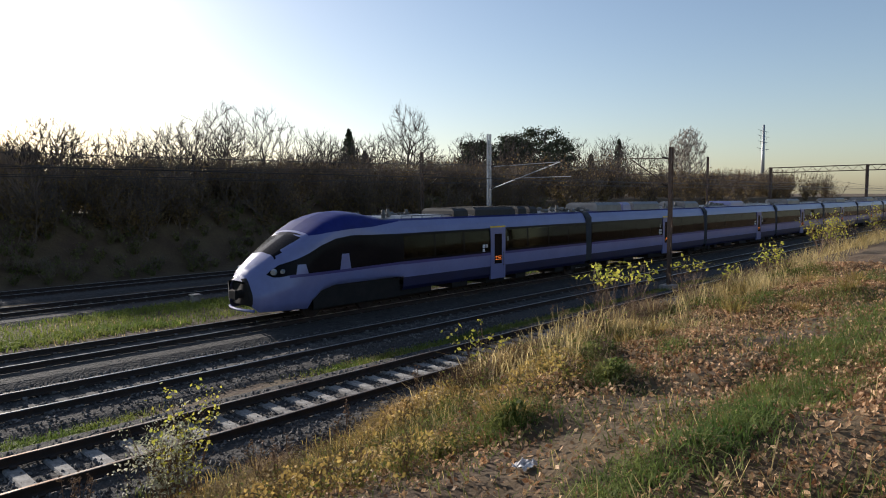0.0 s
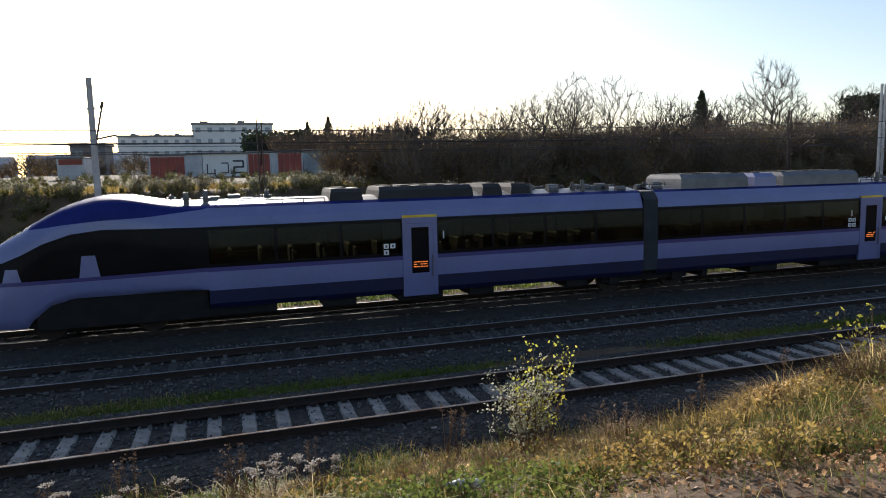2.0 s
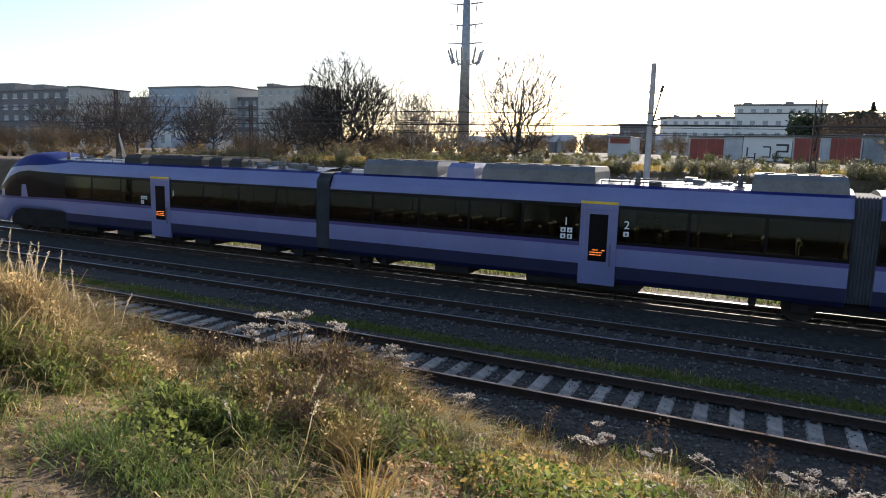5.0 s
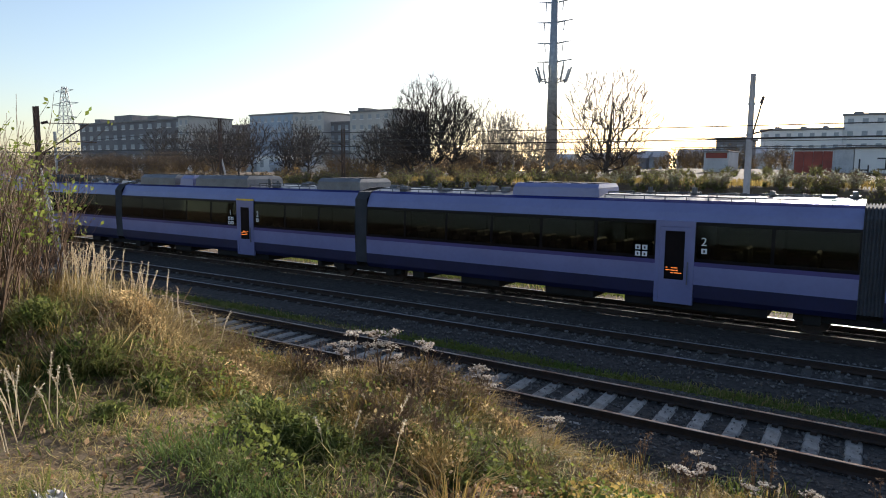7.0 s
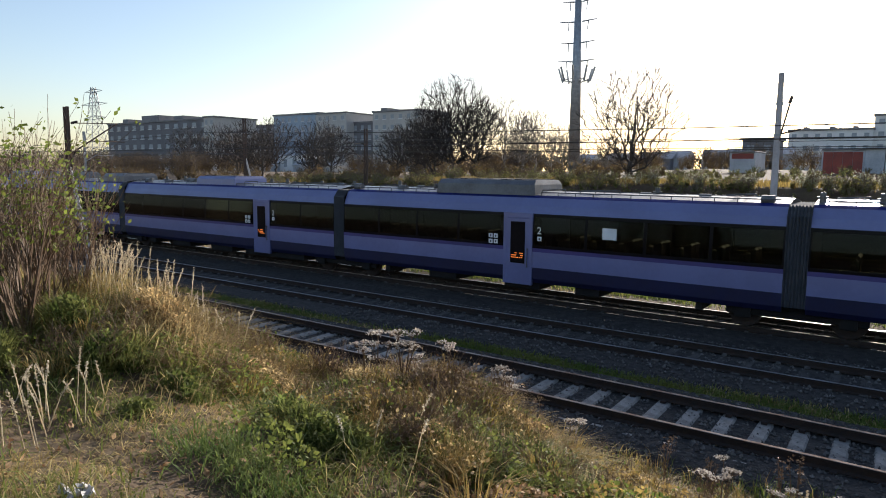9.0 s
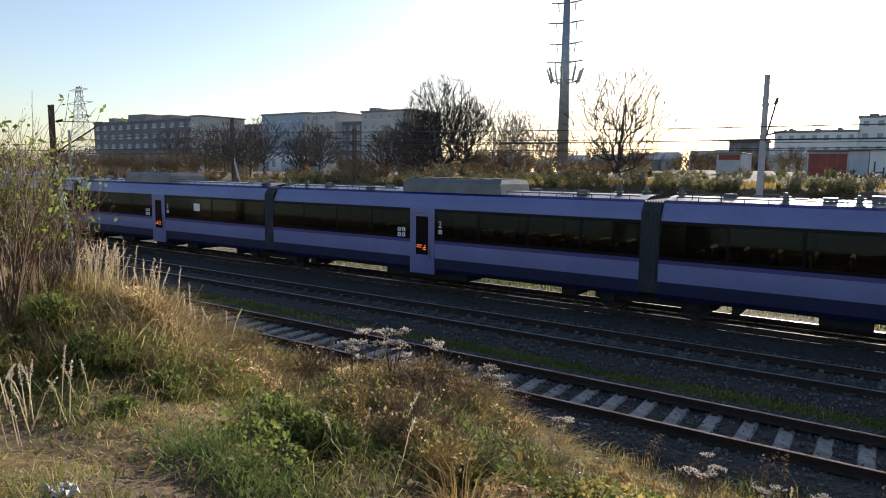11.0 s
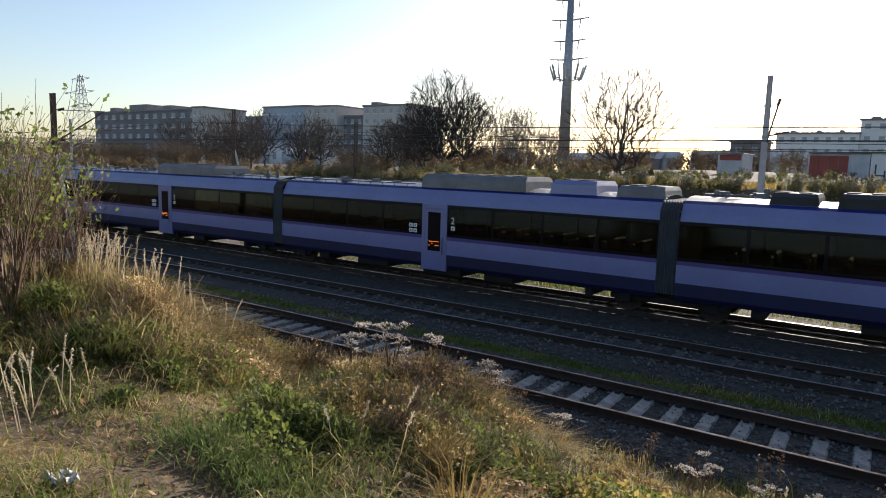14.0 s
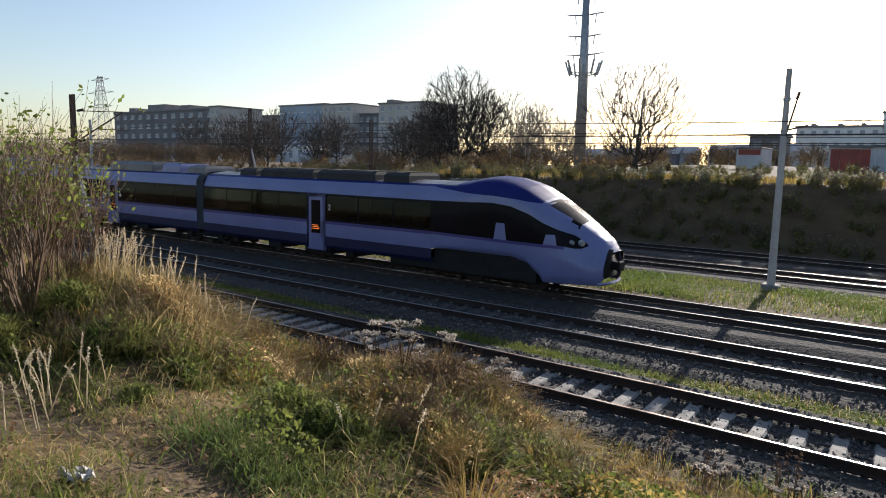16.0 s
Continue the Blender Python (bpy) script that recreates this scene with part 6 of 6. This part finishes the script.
for k, (x, y, h) in enumerate(((10.4, -3.4, 1.35), (0.95, -2.5, 1.2), (1.15, -2.4, 1.0), (-6.9, -2.6, 0.9), (-2.0, -2.3, 0.95))):
    weed(x, y, h, 200 + k, 5, "tall withered weed stalk beside the siding", M_DEADST, "withered_weed", "withered weeds", False)


def reeds(x, y, n, h, seed, label):
    """Feathery reed grass."""
    th = thing("reed_grass", label, "grass", "reed grass", "", pose(x, y, float(ground_z(x, y)) - 0.03))
    r = random.Random(seed)
    s, P = Soup(), []
    h = h * 0.8
    for k in range(n * 2):
        a, sp = r.uniform(0, 6.283), r.uniform(0.05, 0.4) * h
        b = np.array([r.gauss(0, 0.18), r.gauss(0, 0.18), 0])
        t = b + np.array([math.cos(a) * sp, math.sin(a) * sp, h * r.uniform(0.7, 1.05)])
        m = b * 0.42 + t * 0.58 + np.array([0, 0, 0.06])
        s.tube(b, m, 0.006, 0.004, 4, caps=False)
        s.tube(m, t, 0.004, 0.002, 4, caps=False)
        for q in range(44):
            f = q / 44
            P.append(m * (1 - f) + t * f + np.array([r.gauss(0, 0.007), r.gauss(0, 0.007), r.gauss(0, 0.008)]))
    part("stems", s, M_PLUME, th)
    part("plumes", leaf_soup(np.array(P), 0.012, 0.026), M_PLUME, th, "feathery bleached plumes", kind="stuff")


for k, (x, y, n, h) in enumerate(((-7.9, -9.05, 3, 0.7), (-8.2, -8.7, 4, 0.75), (-8.6, -8.6, 3, 0.6), (-5.9, -7.4, 2, 0.6), (-10.4, -6.3, 7, 0.95), (-10.8, -6.6, 8, 1.0), (-11.2, -6.7, 8, 1.0), (-10.1, -6.1, 6, 0.85), (-11.6, -6.4, 7, 1.0), (-9.7, -6.1, 4, 0.7), (-5.0, -5.2, 4, 0.5), (-3.0, -4.4, 4, 0.5))):
    reeds(x, y, n, h, 300 + k, "tuft of bleached reed grass with feathery plumes")


def bush(x, y, h, seed, label, stems, leafmat, leaves, size, width=0.8, low=0.4, bare=None, name="bush", group="bushes"):
    r = random.Random(seed)
    th = thing(name, label, "bush", group, "", pose(x, y, float(ground_z(x, y)) - 0.05))
    s, tips = Soup(), []
    for k in range(stems):
        a = r.uniform(0, 6.283)
        d = np.array([math.cos(a) * 0.35 * width, math.sin(a) * 0.35 * width, 1.0])
        grow(r, s, np.array([r.uniform(-.12, .12), r.uniform(-.12, .12), 0.0]), d / np.linalg.norm(d), h * 0.5, 0.006 * h, 2, 0.55 * width, 0.12, 4, tips, 0.2, 0.0025)
    v = np.concatenate(s.v)
    k = h / v[:, 2].max()
    s.v = [v * k]
    part("branchwork", s, bare or M_DEADST, th)
    if leaves:
        T = np.array(tips) * k
        T = T[T[:, 2] > h * low]
        P = T[rng.integers(0, len(T), leaves)] + rng.normal(0, 0.05, (leaves, 3))
        part("leaves", leaf_soup(P, *size), leafmat, th, kind="stuff")


bush(1.95, -2.9, 1.75, 1, "bush covered in pale fluffy seed leaves", 8, M_LEAFG, 1500, (0.028, 0.06), 0.62, 0.2)
bush(2.15, -2.75, 2.05, 2, "slender sapling with yellow-green leaves", 4, M_LEAFY, 420, (0.035, 0.075), 0.5, 0.3, name="sapling", group="saplings")
bush(7.9, -3.3, 1.5, 3, "arching sapling with a few bright yellow leaves", 3, M_LEAFY, 120, (0.05, 0.11), 1.2, 0.5, name="sapling", group="saplings")
bush(10.3, -4.7, 1.55, 4, "reddish brown shrub with yellow leaves on top", 6, M_LEAFY, 110, (0.06, 0.13), 0.9, 0.75)
bush(11.6, -4.5, 1.6, 5, "reddish brown shrub with yellow leaves on top", 5, M_LEAFY, 80, (0.06, 0.13), 0.9, 0.75)
bush(14.4, -4.6, 1.4, 6, "brown shrub with sparse yellow leaves", 7, M_LEAFY, 60, (0.06, 0.12), 0.9, 0.8)
for k, (x, y, h) in enumerate(((19, -5.2, 1.2), (22.5, -5.6, 1.5), (25, -5.4, 1.7), (27.5, -5.0, 1.4), (30, -5.8, 1.6), (17, -4.8, 0.9))):
    bush(x, y, h, 10 + k, "shrub with yellow and pink autumn leaves", 7, M_LEAFY, 160, (0.05, 0.12), 0.9, 0.4)
for k, (x, y, h, n) in enumerate(((-10.3, -8.1, 2.9, 300), (-11.4, -7.0, 2.0, 220), (-9.9, -8.9, 1.6, 150), (-12.4, -8.2, 2.9, 420), (-12.9, -6.7, 1.9, 160), (-10.9, -7.7, 2.5, 320), (-14.5, -7.5, 2.6, 200))):
    bush(x, y, h, 30 + k, "twiggy thicket shrub with a few yellow-green leaves", 15, M_LEAFB, n * 2, (0.04, 0.085), 0.7, 0.4)

# ---- litter ----
def bottle(x, y, rz, label, L=0.3, tilt=4):
    z = float(ground_z(x, y)) + 0.12
    th = thing("plastic_bottle", label, "bottle", "litter", "", pose(x, y, z, tilt, 0, rz))
    prof = [(0, 0.0), (0.038, 0.0), (0.043, 0.02), (0.043, 0.08), (0.036, 0.11), (0.043, 0.14), (0.043, 0.2), (0.03, 0.245), (0.015, 0.27), (0.014, 0.29)]
    s = Soup()
    n = 14
    k = L / 0.3
    v = [(r_ * k * math.cos(i * 6.2832 / n), h * k, r_ * k * math.sin(i * 6.2832 / n)) for r_, h in prof for i in range(n)]
    f = [(a * n + i, a * n + (i + 1) % n, (a + 1) * n + (i + 1) % n, (a + 1) * n + i) for a in range(len(prof) - 1) for i in range(n)]
    s.add(v, f)
    part("body", s, M_PLASTIC, th, smooth=True)
    c = Soup()
    c.tube((0, 0.285 * k, 0), (0, 0.315 * k, 0), 0.017 * k, 0.017 * k, 12)
    part("cap", c, M_PAPER, th)


bottle(-4.87, -4.75, 65, "crumpled clear plastic bottle lying in the grass", 0.42)
bottle(-7.12, -6.0, 10, "small pale plastic bottle stuck in the grass", 0.26, 50)
bottle(0.22, -5.92, 80, "clear plastic bottle lying on the slope", 0.34)


def crumple(x, y, size, seed, label):
    r = random.Random(seed)
    s = Soup()
    n, m = 9, 7
    z = float(ground_z(x, y)) + 0.03
    v = []
    for i in range(n):
        for j in range(m):
            v.append((x + (i / (n - 1) - 0.5) * size + r.gauss(0, size * .05), y + (j / (m - 1) - 0.5) * size * 0.7 + r.gauss(0, size * .05), z + abs(r.gauss(0, size * 0.16))))
    s.add(v, [(i * m + j, (i + 1) * m + j, (i + 1) * m + j + 1, i * m + j + 1) for i in range(n - 1) for j in range(m - 1)])
    solid("crumpled_wrapper", s, M_PAPER, label, "litter", "litter")


for k, (x, y, sz) in enumerate(((2.8, -8.08, 0.2), (2.75, -4.45, 0.24), (-3.0, -5.95, 0.16), (-5.02, -5.22, 0.14), (-2.2, -3.9, 0.14), (-6.4, -9.36, 0.2), (-3.5, -3.2, 0.1))):
    crumple(x, y, sz, k, "crumpled pale plastic wrapper in the grass")
s_ = Soup()
s_.box(11.75, 12.1, 16.35, 16.7, -0.35, 0.12, 0, 0.05)
s_.box(11.7, 12.15, 16.3, 16.75, 0.1, 0.16, 0, 0.02)
solid("marker_stone", s_, M_CONC, "low pale concrete marker post in the grass", "marker")



def motions():
    """The train runs to the left and gathers speed."""
    nose = [(0.0, 9.9), (0.5, 5.15), (1.0, 0.4), (1.5, -4.38), (2.0, -9.05), (2.75, -16.05), (3.5, -23.0), (4.25, -29.95), (5.0, -36.95), (5.8, -44.5), (6.7, -52.9), (7.5, -60.4), (8.0, -65.0), (8.5, -69.72), (9.0, -74.45), (9.5, -79.25),
            (10.3, -87.1), (11.2, -96.4), (12.0, -104.85), (12.5, -110.1), (13.0, -115.45), (13.5, -120.95), (14.0, -126.55), (14.5, -132.2), (15.0, -137.9), (15.5, -143.75), (16.0, -149.7)]
    walk(train, [(t, pose(x, TRAIN_Y, TRAIN_Z)) for t, x in nose])


motions()
